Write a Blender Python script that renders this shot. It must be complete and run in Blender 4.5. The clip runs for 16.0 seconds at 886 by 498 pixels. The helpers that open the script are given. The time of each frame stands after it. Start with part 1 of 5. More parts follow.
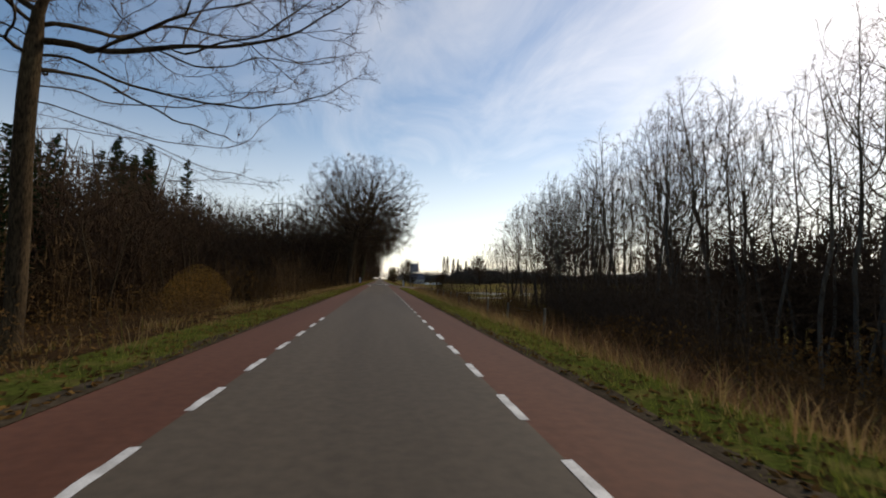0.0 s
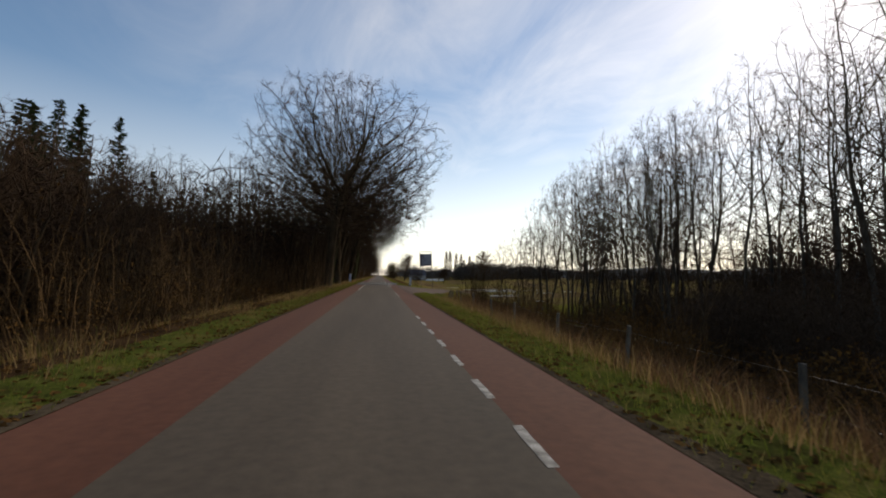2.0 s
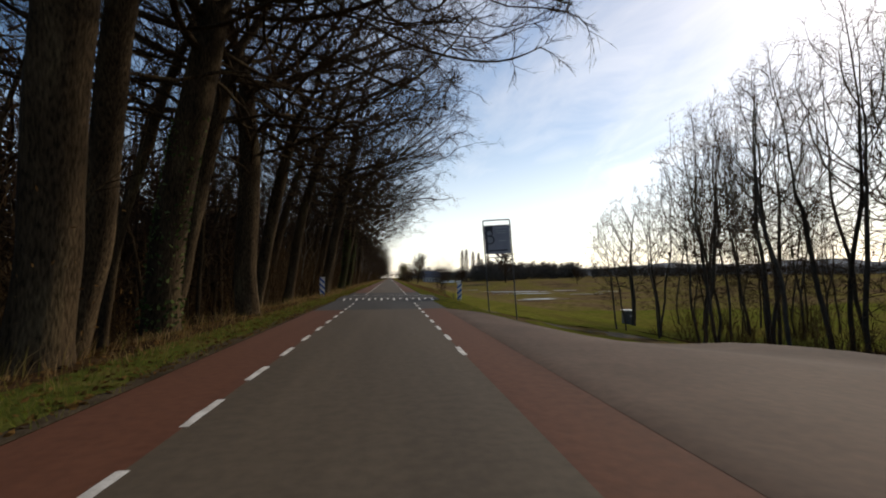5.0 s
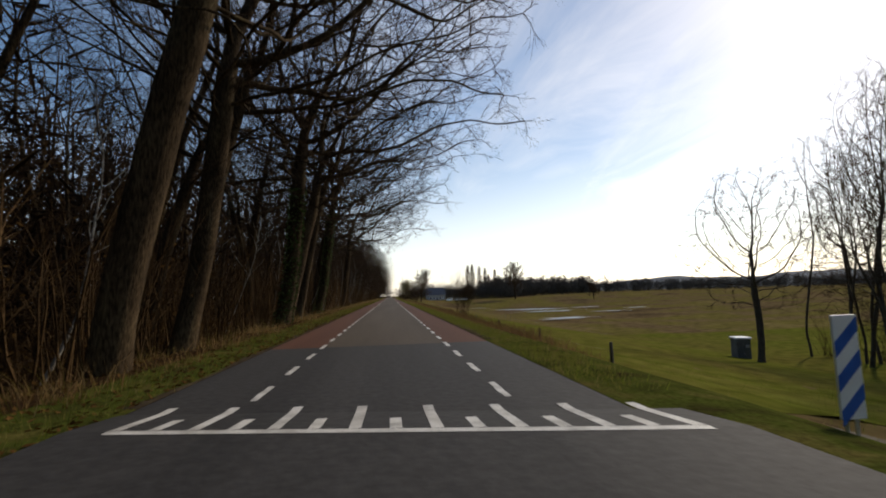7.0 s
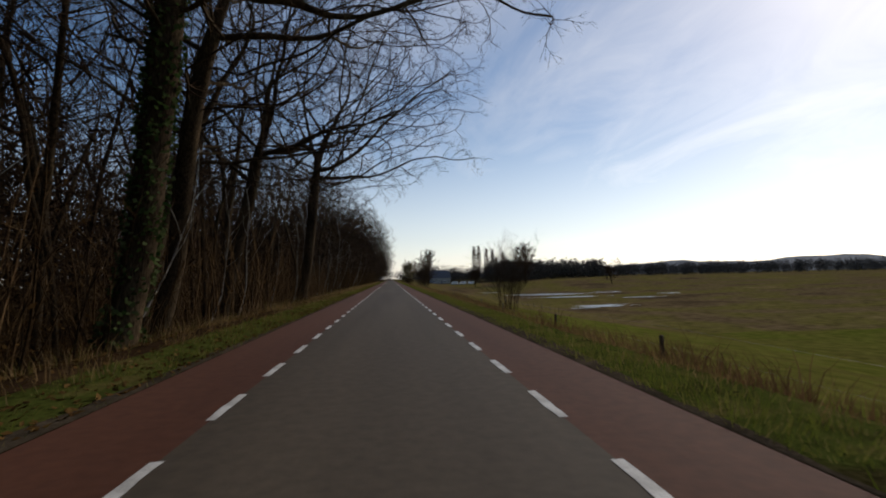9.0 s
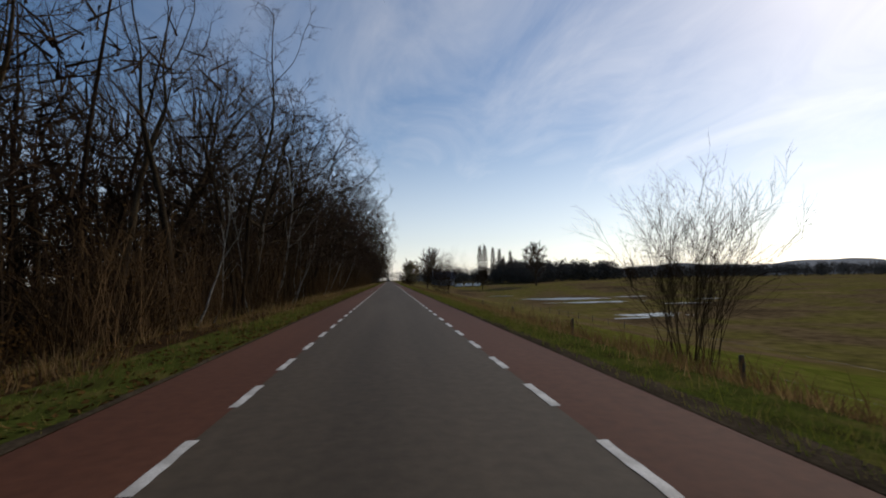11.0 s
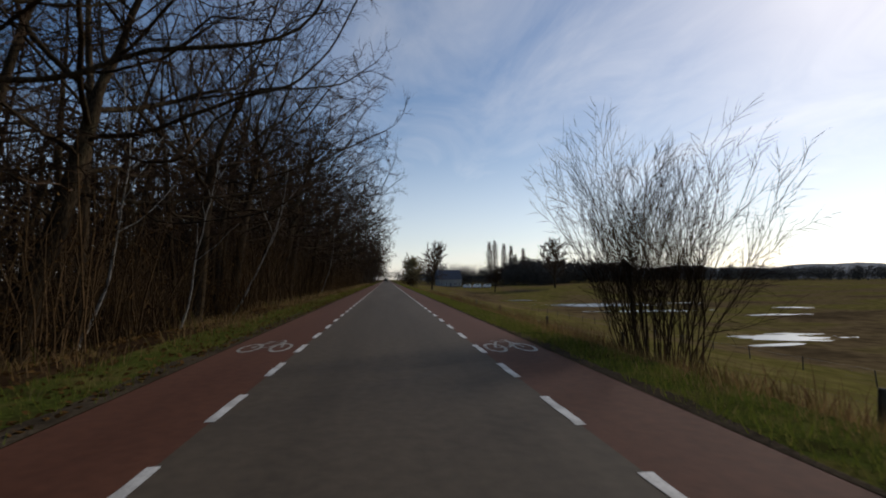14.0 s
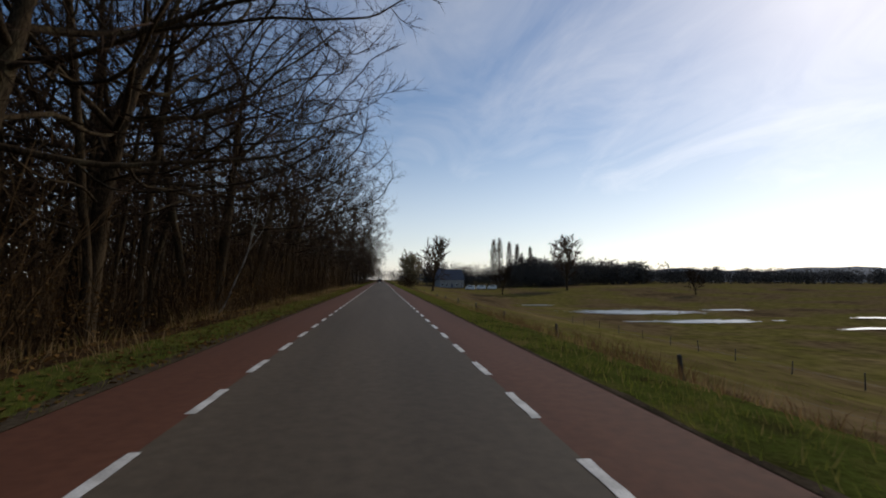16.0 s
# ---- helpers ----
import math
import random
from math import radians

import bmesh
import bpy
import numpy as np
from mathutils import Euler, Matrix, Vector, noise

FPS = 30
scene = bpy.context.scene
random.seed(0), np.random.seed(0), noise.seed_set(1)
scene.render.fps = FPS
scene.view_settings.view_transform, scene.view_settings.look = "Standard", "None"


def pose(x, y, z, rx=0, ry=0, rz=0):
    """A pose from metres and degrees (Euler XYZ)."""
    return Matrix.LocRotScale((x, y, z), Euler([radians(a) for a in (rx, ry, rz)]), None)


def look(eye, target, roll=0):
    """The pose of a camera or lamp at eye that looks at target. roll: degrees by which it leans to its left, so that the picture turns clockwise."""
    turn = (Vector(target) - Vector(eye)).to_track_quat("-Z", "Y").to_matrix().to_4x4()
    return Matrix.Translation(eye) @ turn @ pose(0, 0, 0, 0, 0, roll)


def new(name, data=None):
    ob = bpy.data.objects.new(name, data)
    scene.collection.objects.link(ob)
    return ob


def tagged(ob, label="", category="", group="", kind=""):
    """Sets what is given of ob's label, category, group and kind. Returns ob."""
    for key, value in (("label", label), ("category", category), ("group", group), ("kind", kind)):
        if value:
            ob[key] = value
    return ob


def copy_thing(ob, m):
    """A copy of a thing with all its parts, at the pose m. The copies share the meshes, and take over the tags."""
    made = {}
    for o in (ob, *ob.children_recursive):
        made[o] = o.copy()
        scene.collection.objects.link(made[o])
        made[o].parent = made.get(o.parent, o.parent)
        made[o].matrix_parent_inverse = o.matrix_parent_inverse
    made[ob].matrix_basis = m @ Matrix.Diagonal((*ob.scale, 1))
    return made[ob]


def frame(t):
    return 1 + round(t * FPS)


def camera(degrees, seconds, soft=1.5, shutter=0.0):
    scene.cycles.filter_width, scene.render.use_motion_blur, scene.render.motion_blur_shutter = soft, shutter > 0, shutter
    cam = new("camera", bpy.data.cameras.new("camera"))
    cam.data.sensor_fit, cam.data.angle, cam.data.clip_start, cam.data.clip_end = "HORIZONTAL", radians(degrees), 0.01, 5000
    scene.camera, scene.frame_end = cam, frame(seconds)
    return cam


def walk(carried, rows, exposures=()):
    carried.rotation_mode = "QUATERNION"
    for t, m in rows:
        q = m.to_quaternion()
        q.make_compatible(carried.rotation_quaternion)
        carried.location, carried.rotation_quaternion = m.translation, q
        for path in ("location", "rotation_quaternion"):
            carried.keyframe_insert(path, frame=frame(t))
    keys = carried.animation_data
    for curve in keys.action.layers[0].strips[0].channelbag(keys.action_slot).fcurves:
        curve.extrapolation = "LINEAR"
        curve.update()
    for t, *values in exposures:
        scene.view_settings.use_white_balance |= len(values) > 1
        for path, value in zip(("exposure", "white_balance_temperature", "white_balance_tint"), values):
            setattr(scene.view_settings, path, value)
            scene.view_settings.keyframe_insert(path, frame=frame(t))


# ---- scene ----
cam = camera(88.0, 16.0, soft=1.9, shutter=0.05)
PATH = [
    (0, (0.205, -0.826, 1.355), (0.471, 1.152, 1.489), 1.2),
    (0.5, (0.194, 6.963, 1.389), (0.456, 8.942, 1.517), 0.5),
    (1, (0.194, 14.746, 1.425), (0.452, 16.726, 1.541), 0.6),
    (1.5, (0.217, 22.482, 1.459), (0.479, 24.462, 1.574), 0.9),
    (2, (0.28, 30.149, 1.462), (0.553, 32.127, 1.578), 0.9),
    (2.5, (0.351, 37.739, 1.464), (0.625, 39.716, 1.579), 1.1),
    (3, (0.415, 45.27, 1.467), (0.679, 47.249, 1.585), 1.1),
    (3.5, (0.447, 52.777, 1.465), (0.696, 54.758, 1.58), 1.0),
    (4, (0.429, 60.295, 1.451), (0.668, 62.277, 1.57), 0.2),
    (4.2, (0.416, 63.311, 1.447), (0.65, 65.294, 1.57), -0.1),
    (6.3, (0.106, 95.087, 1.338), (0.339, 97.07, 1.458), -1.0),
    (6.5, (0.096, 98.112, 1.341), (0.326, 100.094, 1.472), -1.1),
    (7, (0.162, 105.687, 1.33), (0.395, 107.663, 1.527), -1.6),
    (7.5, (0.121, 113.201, 1.319), (0.346, 115.188, 1.376), -0.7),
    (8, (0.136, 120.644, 1.308), (0.365, 122.627, 1.437), -1.5),
    (8.5, (0.127, 128.055, 1.314), (0.354, 130.038, 1.443), -1.3),
    (9, (0.082, 135.437, 1.311), (0.311, 137.42, 1.436), -1.3),
    (11.3, (-0.034, 169.461, 1.306), (0.201, 171.443, 1.438), -0.7),
    (11.5, (-0.044, 172.425, 1.306), (0.195, 174.407, 1.435), -0.5),
    (12, (-0.085, 179.846, 1.293), (0.159, 181.827, 1.424), -0.3),
    (12.5, (-0.129, 187.283, 1.289), (0.117, 189.264, 1.42), 0.1),
    (13, (-0.135, 194.74, 1.291), (0.116, 196.72, 1.429), -0.1),
    (13.5, (-0.109, 202.201, 1.296), (0.133, 204.182, 1.432), -0.4),
    (14, (-0.063, 209.651, 1.291), (0.18, 211.632, 1.422), -0.2),
    (14.5, (-0.034, 217.084, 1.331), (0.229, 219.063, 1.464), 0.9),
    (15, (0.018, 224.503, 1.329), (0.275, 226.482, 1.463), 0.8),
    (15.5, (0.071, 231.906, 1.32), (0.325, 233.886, 1.45), 0.9),
    (16, (0.162, 239.317, 1.312), (0.427, 241.295, 1.445), 0.3),
]
EXPOSURES = [(0.0, 0.38, 7250, 12), (7.2, 0.33, 7100, 12), (9.2, -0.12, 6600, 12), (13.0, -0.16, 6500, 12), (14.5, -0.25, 6450, 12), (16.0, -0.2, 6450, 12)]
walk(cam, [(t, look(eye, target, roll)) for t, eye, target, roll in PATH], EXPOSURES)

# ---- world and sun ----
SUN_AZ = radians(52)      # to the right of the road's heading (+y)
SUN_EL = radians(30)
TO_SUN = Vector((math.sin(SUN_AZ) * math.cos(SUN_EL), math.cos(SUN_AZ) * math.cos(SUN_EL), math.sin(SUN_EL)))

world = bpy.data.worlds.new("world")
scene.world = world
world.use_nodes = True
wt = world.node_tree
wt.nodes.clear()


def wnode(kind, **values):
    n = wt.nodes.new(kind)
    for k, v in values.items():
        n.inputs[k].default_value = v
    return n


w_out = wnode("ShaderNodeOutputWorld")
w_bg = wnode("ShaderNodeBackground")
w_bg.inputs["Strength"].default_value = 0.10
sky = wt.nodes.new("ShaderNodeTexSky")
sky.sky_type = "NISHITA"
sky.sun_disc = False
sky.sun_elevation = SUN_EL
sky.sun_rotation = SUN_AZ
sky.air_density, sky.dust_density, sky.ozone_density = 1.0, 0.4, 1.5
w_co = wt.nodes.new("ShaderNodeTexCoord")
w_sep = wt.nodes.new("ShaderNodeSeparateXYZ")
wt.links.new(w_co.outputs["Generated"], w_sep.inputs[0])
# thin streaky cloud, seen on a flat layer overhead
w_up = wt.nodes.new("ShaderNodeMath")
w_up.operation = "ADD"
w_up.inputs[1].default_value = 0.16
wt.links.new(w_sep.outputs["Z"], w_up.inputs[0])
w_layer = wt.nodes.new("ShaderNodeVectorMath")
w_layer.operation = "DIVIDE"
w_com = wt.nodes.new("ShaderNodeCombineXYZ")
for k in "XYZ":
    wt.links.new(w_up.outputs[0], w_com.inputs[k])
wt.links.new(w_co.outputs["Generated"], w_layer.inputs[0])
wt.links.new(w_com.outputs[0], w_layer.inputs[1])
w_map = wt.nodes.new("ShaderNodeMapping")
w_map.inputs["Rotation"].default_value = (0, 0, radians(-28))
w_map.inputs["Scale"].default_value = (1.25, 0.7, 1.0)
wt.links.new(w_layer.outputs[0], w_map.inputs["Vector"])
w_noise = wnode("ShaderNodeTexNoise", Scale=1.5, Detail=8.0, Roughness=0.6, Distortion=1.2)
wt.links.new(w_map.outputs[0], w_noise.inputs["Vector"])
w_ramp = wt.nodes.new("ShaderNodeValToRGB")
w_ramp.color_ramp.elements[0].position, w_ramp.color_ramp.elements[0].color = 0.34, (0.14, 0.14, 0.14, 1)
w_ramp.color_ramp.elements[1].position, w_ramp.color_ramp.elements[1].color = 0.76, (0.66, 0.66, 0.66, 1)
wt.links.new(w_noise.outputs["Fac"], w_ramp.inputs["Fac"])
# a white veil towards the horizon
w_low = wt.nodes.new("ShaderNodeMapRange")
w_low.inputs["From Min"].default_value, w_low.inputs["From Max"].default_value = 0.0, 0.36
w_low.inputs["To Min"].default_value, w_low.inputs["To Max"].default_value = 0.78, 0.0
wt.links.new(w_sep.outputs["Z"], w_low.inputs["Value"])
w_max = wt.nodes.new("ShaderNodeMath")
w_max.operation = "MAXIMUM"
# the veil thins out away from the sun
w_dot = wt.nodes.new("ShaderNodeVectorMath")
w_dot.operation = "DOT_PRODUCT"
w_dot.inputs[1].default_value = TO_SUN
wt.links.new(w_co.outputs["Generated"], w_dot.inputs[0])
w_thin = wt.nodes.new("ShaderNodeMapRange")
w_thin.interpolation_type = "SMOOTHSTEP"
w_thin.inputs["From Min"].default_value, w_thin.inputs["From Max"].default_value = 0.12, 0.88
w_thin.inputs["To Min"].default_value, w_thin.inputs["To Max"].default_value = 0.07, 1.0
wt.links.new(w_dot.outputs["Value"], w_thin.inputs["Value"])
w_veil = wt.nodes.new("ShaderNodeMath")
w_veil.operation = "MULTIPLY"
wt.links.new(w_ramp.outputs["Color"], w_veil.inputs[0])
wt.links.new(w_thin.outputs[0], w_veil.inputs[1])
wt.links.new(w_veil.outputs[0], w_max.inputs[0])
wt.links.new(w_low.outputs[0], w_max.inputs[1])
w_mix = wt.nodes.new("ShaderNodeMix")
w_mix.data_type = "RGBA"
wt.links.new(w_max.outputs[0], w_mix.inputs["Factor"])
w_blue = wnode("ShaderNodeHueSaturation", Saturation=1.2, Value=1.0)
wt.links.new(sky.outputs[0], w_blue.inputs["Color"])
wt.links.new(w_blue.outputs[0], w_mix.inputs["A"])
# cloud brightness follows the sky behind it, with less colour
w_hsv = wnode("ShaderNodeHueSaturation", Saturation=0.38, Value=1.5)
wt.links.new(sky.outputs[0], w_hsv.inputs["Color"])
w_pale = wt.nodes.new("ShaderNodeMix")
w_pale.data_type = "RGBA"
w_pale.inputs["Factor"].default_value = 0.38
w_pale.inputs["B"].default_value = (8.0, 8.1, 8.5, 1)
wt.links.new(w_hsv.outputs[0], w_pale.inputs["A"])
wt.links.new(w_pale.outputs["Result"], w_mix.inputs["B"])
wt.links.new(w_mix.outputs["Result"], w_bg.inputs["Color"])
wt.links.new(w_bg.outputs[0], w_out.inputs["Surface"])

sun = new("sun", bpy.data.lights.new("sun", "SUN"))
sun.data.energy, sun.data.angle, sun.data.color = 2.3, radians(3.5), (1.0, 0.93, 0.82)
sun.matrix_world = look((0, 0, 60), Vector((0, 0, 60)) - TO_SUN)


# ---- materials ----
def material(name, colors, scale=4.0, rough=0.85, bump=0.3, detail=6.0, fine=0.0, metal=0.0, stretch=(1, 1, 1), spread=0.0, specular=0.3):
    """Noise-mottled surface: colors is a list of (position, rgb); fine adds a second, smaller grain; spread varies objects."""
    m = bpy.data.materials.new(name)
    m.use_nodes = True
    nt = m.node_tree
    b = nt.nodes["Principled BSDF"]
    b.inputs["Roughness"].default_value = rough
    b.inputs["Metallic"].default_value = metal
    b.inputs["Specular IOR Level"].default_value = specular
    co = nt.nodes.new("ShaderNodeTexCoord")
    mp = nt.nodes.new("ShaderNodeMapping")
    mp.inputs["Scale"].default_value = stretch
    nt.links.new(co.outputs["Object"], mp.inputs["Vector"])
    n1 = nt.nodes.new("ShaderNodeTexNoise")
    n1.inputs["Scale"].default_value, n1.inputs["Detail"].default_value = scale, detail
    nt.links.new(mp.outputs[0], n1.inputs["Vector"])
    ramp = nt.nodes.new("ShaderNodeValToRGB")
    el = ramp.color_ramp.elements
    while len(el) < len(colors):
        el.new(0.5)
    for e, (p, c) in zip(el, colors):
        e.position, e.color = p, (*c, 1)
    nt.links.new(n1.outputs["Fac"], ramp.inputs["Fac"])
    col = ramp.outputs["Color"]
    n2 = nt.nodes.new("ShaderNodeTexNoise")
    n2.inputs["Scale"].default_value, n2.inputs["Detail"].default_value = scale * 14, 3.0
    nt.links.new(mp.outputs[0] if stretch[2] != 1 else co.outputs["Object"], n2.inputs["Vector"])
    if fine or spread:
        hsv = nt.nodes.new("ShaderNodeHueSaturation")
        mr = nt.nodes.new("ShaderNodeMapRange")
        mr.inputs["From Min"].default_value, mr.inputs["From Max"].default_value = 0.3, 0.7
        mr.inputs["To Min"].default_value, mr.inputs["To Max"].default_value = 1 - fine, 1 + fine
        nt.links.new(n2.outputs["Fac"], mr.inputs["Value"])
        val = mr.outputs[0]
        if spread:
            info = nt.nodes.new("ShaderNodeObjectInfo")
            mo = nt.nodes.new("ShaderNodeMapRange")
            mo.inputs["To Min"].default_value, mo.inputs["To Max"].default_value = 1 - spread, 1 + spread
            nt.links.new(info.outputs["Random"], mo.inputs["Value"])
            mul = nt.nodes.new("ShaderNodeMath")
            mul.operation = "MULTIPLY"
            nt.links.new(val, mul.inputs[0])
            nt.links.new(mo.outputs[0], mul.inputs[1])
            val = mul.outputs[0]
        nt.links.new(val, hsv.inputs["Value"])
        nt.links.new(col, hsv.inputs["Color"])
        col = hsv.outputs[0]
    nt.links.new(col, b.inputs["Base Color"])
    if bump:
        bp = nt.nodes.new("ShaderNodeBump")
        bp.inputs["Strength"].default_value, bp.inputs["Distance"].default_value = bump, 0.02
        nt.links.new(n2.outputs["Fac"], bp.inputs["Height"])
        nt.links.new(bp.outputs[0], b.inputs["Normal"])
    return m


def blades(name, colors, through_light=0.45):
    """Blades, leaves and stems in one mesh: each island takes its own tone, and light passes through."""
    m = bpy.data.materials.new(name)
    m.use_nodes = True
    nt = m.node_tree
    nt.nodes.clear()
    out = nt.nodes.new("ShaderNodeOutputMaterial")
    geo = nt.nodes.new("ShaderNodeNewGeometry")
    ramp = nt.nodes.new("ShaderNodeValToRGB")
    el = ramp.color_ramp.elements
    while len(el) < len(colors):
        el.new(0.5)
    for i, (e, c) in enumerate(zip(el, colors)):
        e.position, e.color = i / (len(colors) - 1), (*c, 1)
    dif = nt.nodes.new("ShaderNodeBsdfDiffuse")
    tra = nt.nodes.new("ShaderNodeBsdfTranslucent")
    mix = nt.nodes.new("ShaderNodeMixShader")
    mix.inputs["Fac"].default_value = through_light
    nt.links.new(geo.outputs["Random Per Island"], ramp.inputs["Fac"])
    nt.links.new(ramp.outputs["Color"], dif.inputs["Color"])
    nt.links.new(ramp.outputs["Color"], tra.inputs["Color"])
    nt.links.new(dif.outputs[0], mix.inputs[1])
    nt.links.new(tra.outputs[0], mix.inputs[2])
    nt.links.new(mix.outputs[0], out.inputs["Surface"])
    return m


ASPHALT = material("asphalt", [(0.3, (0.055, 0.042, 0.029)), (0.7, (0.084, 0.064, 0.044))], 0.5, 0.8, 0.18, fine=0.13, specular=0.15, stretch=(1.6, 0.1, 1))
ASPHALT_DARK = material("dark_asphalt", [(0.3, (0.026, 0.025, 0.025)), (0.7, (0.042, 0.040, 0.039))], 0.6, 0.8, 0.35, fine=0.2, specular=0.15, stretch=(1.6, 0.1, 1))
RED = material("red_asphalt", [(0.3, (0.070, 0.026, 0.014)), (0.7, (0.102, 0.040, 0.022))], 0.5, 0.85, 0.18, fine=0.13, specular=0.15, stretch=(1.6, 0.1, 1))
SIDE = material("brown_asphalt", [(0.3, (0.062, 0.036, 0.024)), (0.7, (0.095, 0.058, 0.040))], 0.5, 0.85, 0.18, fine=0.15, specular=0.15)
PAINT = material("road_paint", [(0.35, (0.34, 0.32, 0.29)), (0.6, (0.58, 0.56, 0.52))], 3.0, 0.6, 0.2, fine=0.15)
WORN = material("worn_paint", [(0.35, (0.10, 0.09, 0.075)), (0.62, (0.34, 0.32, 0.28))], 6.0, 0.7, 0.2, fine=0.2)
GROUND = material("field_ground", [(0.28, (0.062, 0.043, 0.023)), (0.43, (0.116, 0.080, 0.039)), (0.56, (0.106, 0.090, 0.024)), (0.72, (0.165, 0.115, 0.052))], 0.035, 1.0, 0.5, detail=9.0, fine=0.35, specular=0.0)
TURF = material("green_turf", [(0.3, (0.088, 0.070, 0.020)), (0.46, (0.100, 0.092, 0.020)), (0.58, (0.086, 0.093, 0.015)), (0.72, (0.135, 0.114, 0.030))], 0.045, 1.0, 0.5, detail=9.0, fine=0.3, specular=0.0)
LITTER = material("leaf_litter", [(0.3, (0.018, 0.011, 0.006)), (0.55, (0.038, 0.022, 0.011)), (0.75, (0.06, 0.036, 0.018))], 0.8, 1.0, 0.6, fine=0.4, specular=0.0)
VERGE = material("verge_turf", [(0.3, (0.032, 0.027, 0.010)), (0.5, (0.050, 0.060, 0.012)), (0.72, (0.100, 0.078, 0.026))], 1.2, 1.0, 0.5, fine=0.35, specular=0.0)
SOIL = material("bare_soil", [(0.3, (0.032, 0.025, 0.017)), (0.7, (0.075, 0.057, 0.038))], 1.5, 1.0, 0.6, fine=0.3, specular=0.0)
BARK = material("oak_bark", [(0.3, (0.024, 0.016, 0.009)), (0.55, (0.056, 0.038, 0.021)), (0.75, (0.09, 0.068, 0.036))], 0.62, 1.0, 1.0, fine=0.62, stretch=(3, 3, 0.7), spread=0.2, specular=0.05)
BARK_GREY = material("alder_bark", [(0.3, (0.04, 0.033, 0.025)), (0.7, (0.085, 0.072, 0.056))], 1.6, 1.0, 0.8, fine=0.3, stretch=(3, 3, 0.8), spread=0.25, specular=0.05)
TWIG = material("twig_bark", [(0.3, (0.038, 0.023, 0.013)), (0.7, (0.074, 0.047, 0.029))], 2.0, 1.0, 0.0, fine=0.2, spread=0.3, specular=0.03)
STEM = material("coppice_stem", [(0.3, (0.042, 0.024, 0.011)), (0.7, (0.098, 0.060, 0.028))], 1.2, 1.0, 0.0, fine=0.3, spread=0.5, specular=0.03)
PALE = material("willow_twigs", [(0.3, (0.15, 0.12, 0.062)), (0.7, (0.24, 0.19, 0.105))], 1.0, 1.0, 0.0, fine=0.3, spread=0.4, specular=0.03)
BIRCH = material("birch_bark", [(0.35, (0.10, 0.085, 0.065)), (0.5, (0.20, 0.18, 0.145)), (0.75, (0.30, 0.275, 0.235))], 2.5, 0.9, 0.4, fine=0.3, stretch=(1, 1, 2.5), spread=0.2, specular=0.1)
DRYLEAF = blades("dry_leaves", [(0.055, 0.028, 0.010), (0.10, 0.055, 0.018), (0.075, 0.038, 0.013), (0.13, 0.075, 0.025)], 0.2)
NEEDLE = blades("spruce_needles", [(0.010, 0.017, 0.008), (0.017, 0.028, 0.011), (0.022, 0.030, 0.012)], 0.1)
IVY = blades("ivy_leaves", [(0.02, 0.040, 0.010), (0.045, 0.07, 0.018), (0.10, 0.12, 0.045), (0.03, 0.045, 0.015)], 0.2)
GOLDLEAF = blades("golden_leaves", [(0.24, 0.125, 0.024), (0.32, 0.175, 0.036), (0.17, 0.085, 0.02), (0.27, 0.148, 0.032)])
GRASS = blades("green_grass", [(0.08, 0.105, 0.014), (0.13, 0.155, 0.022), (0.19, 0.16, 0.045), (0.095, 0.125, 0.016), (0.24, 0.18, 0.075)])
STRAW = blades("dry_grass", [(0.22, 0.13, 0.055), (0.30, 0.205, 0.095), (0.14, 0.08, 0.032), (0.12, 0.11, 0.025), (0.25, 0.155, 0.066)])
WEED = blades("dry_weeds", [(0.11, 0.058, 0.030), (0.16, 0.088, 0.042), (0.075, 0.042, 0.022), (0.19, 0.115, 0.058)], 0.3)
WATER = material("flood_water", [(0.3, (0.10, 0.11, 0.11)), (0.7, (0.14, 0.14, 0.13))], 0.2, 0.3, 0.05, specular=0.6)
STEEL = material("galvanised_steel", [(0.3, (0.30, 0.31, 0.32)), (0.7, (0.42, 0.43, 0.44))], 6.0, 0.45, 0.1, metal=0.8)
DARKSTEEL = material("dark_frame", [(0.3, (0.06, 0.065, 0.07)), (0.7, (0.10, 0.105, 0.11))], 6.0, 0.5, 0.1, metal=0.3)
SIGNGREY = material("sign_face", [(0.3, (0.27, 0.28, 0.34)), (0.7, (0.32, 0.33, 0.39))], 1.5, 0.5, 0.02)
SIGNDARK = material("sign_print", [(0.3, (0.045, 0.05, 0.07)), (0.7, (0.06, 0.065, 0.09))], 3.0, 0.5, 0.0)
SIGNLIGHT = material("sign_pale_print", [(0.3, (0.45, 0.47, 0.52)), (0.7, (0.5, 0.52, 0.57))], 3.0, 0.5, 0.0)
BLUE = material("marker_blue", [(0.3, (0.02, 0.09, 0.36)), (0.7, (0.03, 0.12, 0.42))], 5.0, 0.4, 0.02)
WHITE = material("white_paint", [(0.3, (0.68, 0.68, 0.66)), (0.7, (0.80, 0.80, 0.78))], 2.0, 0.5, 0.05)
WOODPOST = material("weathered_post", [(0.3, (0.05, 0.042, 0.033)), (0.7, (0.13, 0.115, 0.09))], 5.0, 0.95, 0.6, fine=0.3, stretch=(3, 3, 0.6), spread=0.25)
WIRE = material("fence_wire", [(0.3, (0.10, 0.095, 0.09)), (0.7, (0.18, 0.17, 0.16))], 6.0, 0.6, 0.0, metal=0.5)
CONCRETE = material("concrete", [(0.3, (0.20, 0.20, 0.18)), (0.7, (0.33, 0.32, 0.30))], 2.0, 0.9, 0.3, fine=0.2)
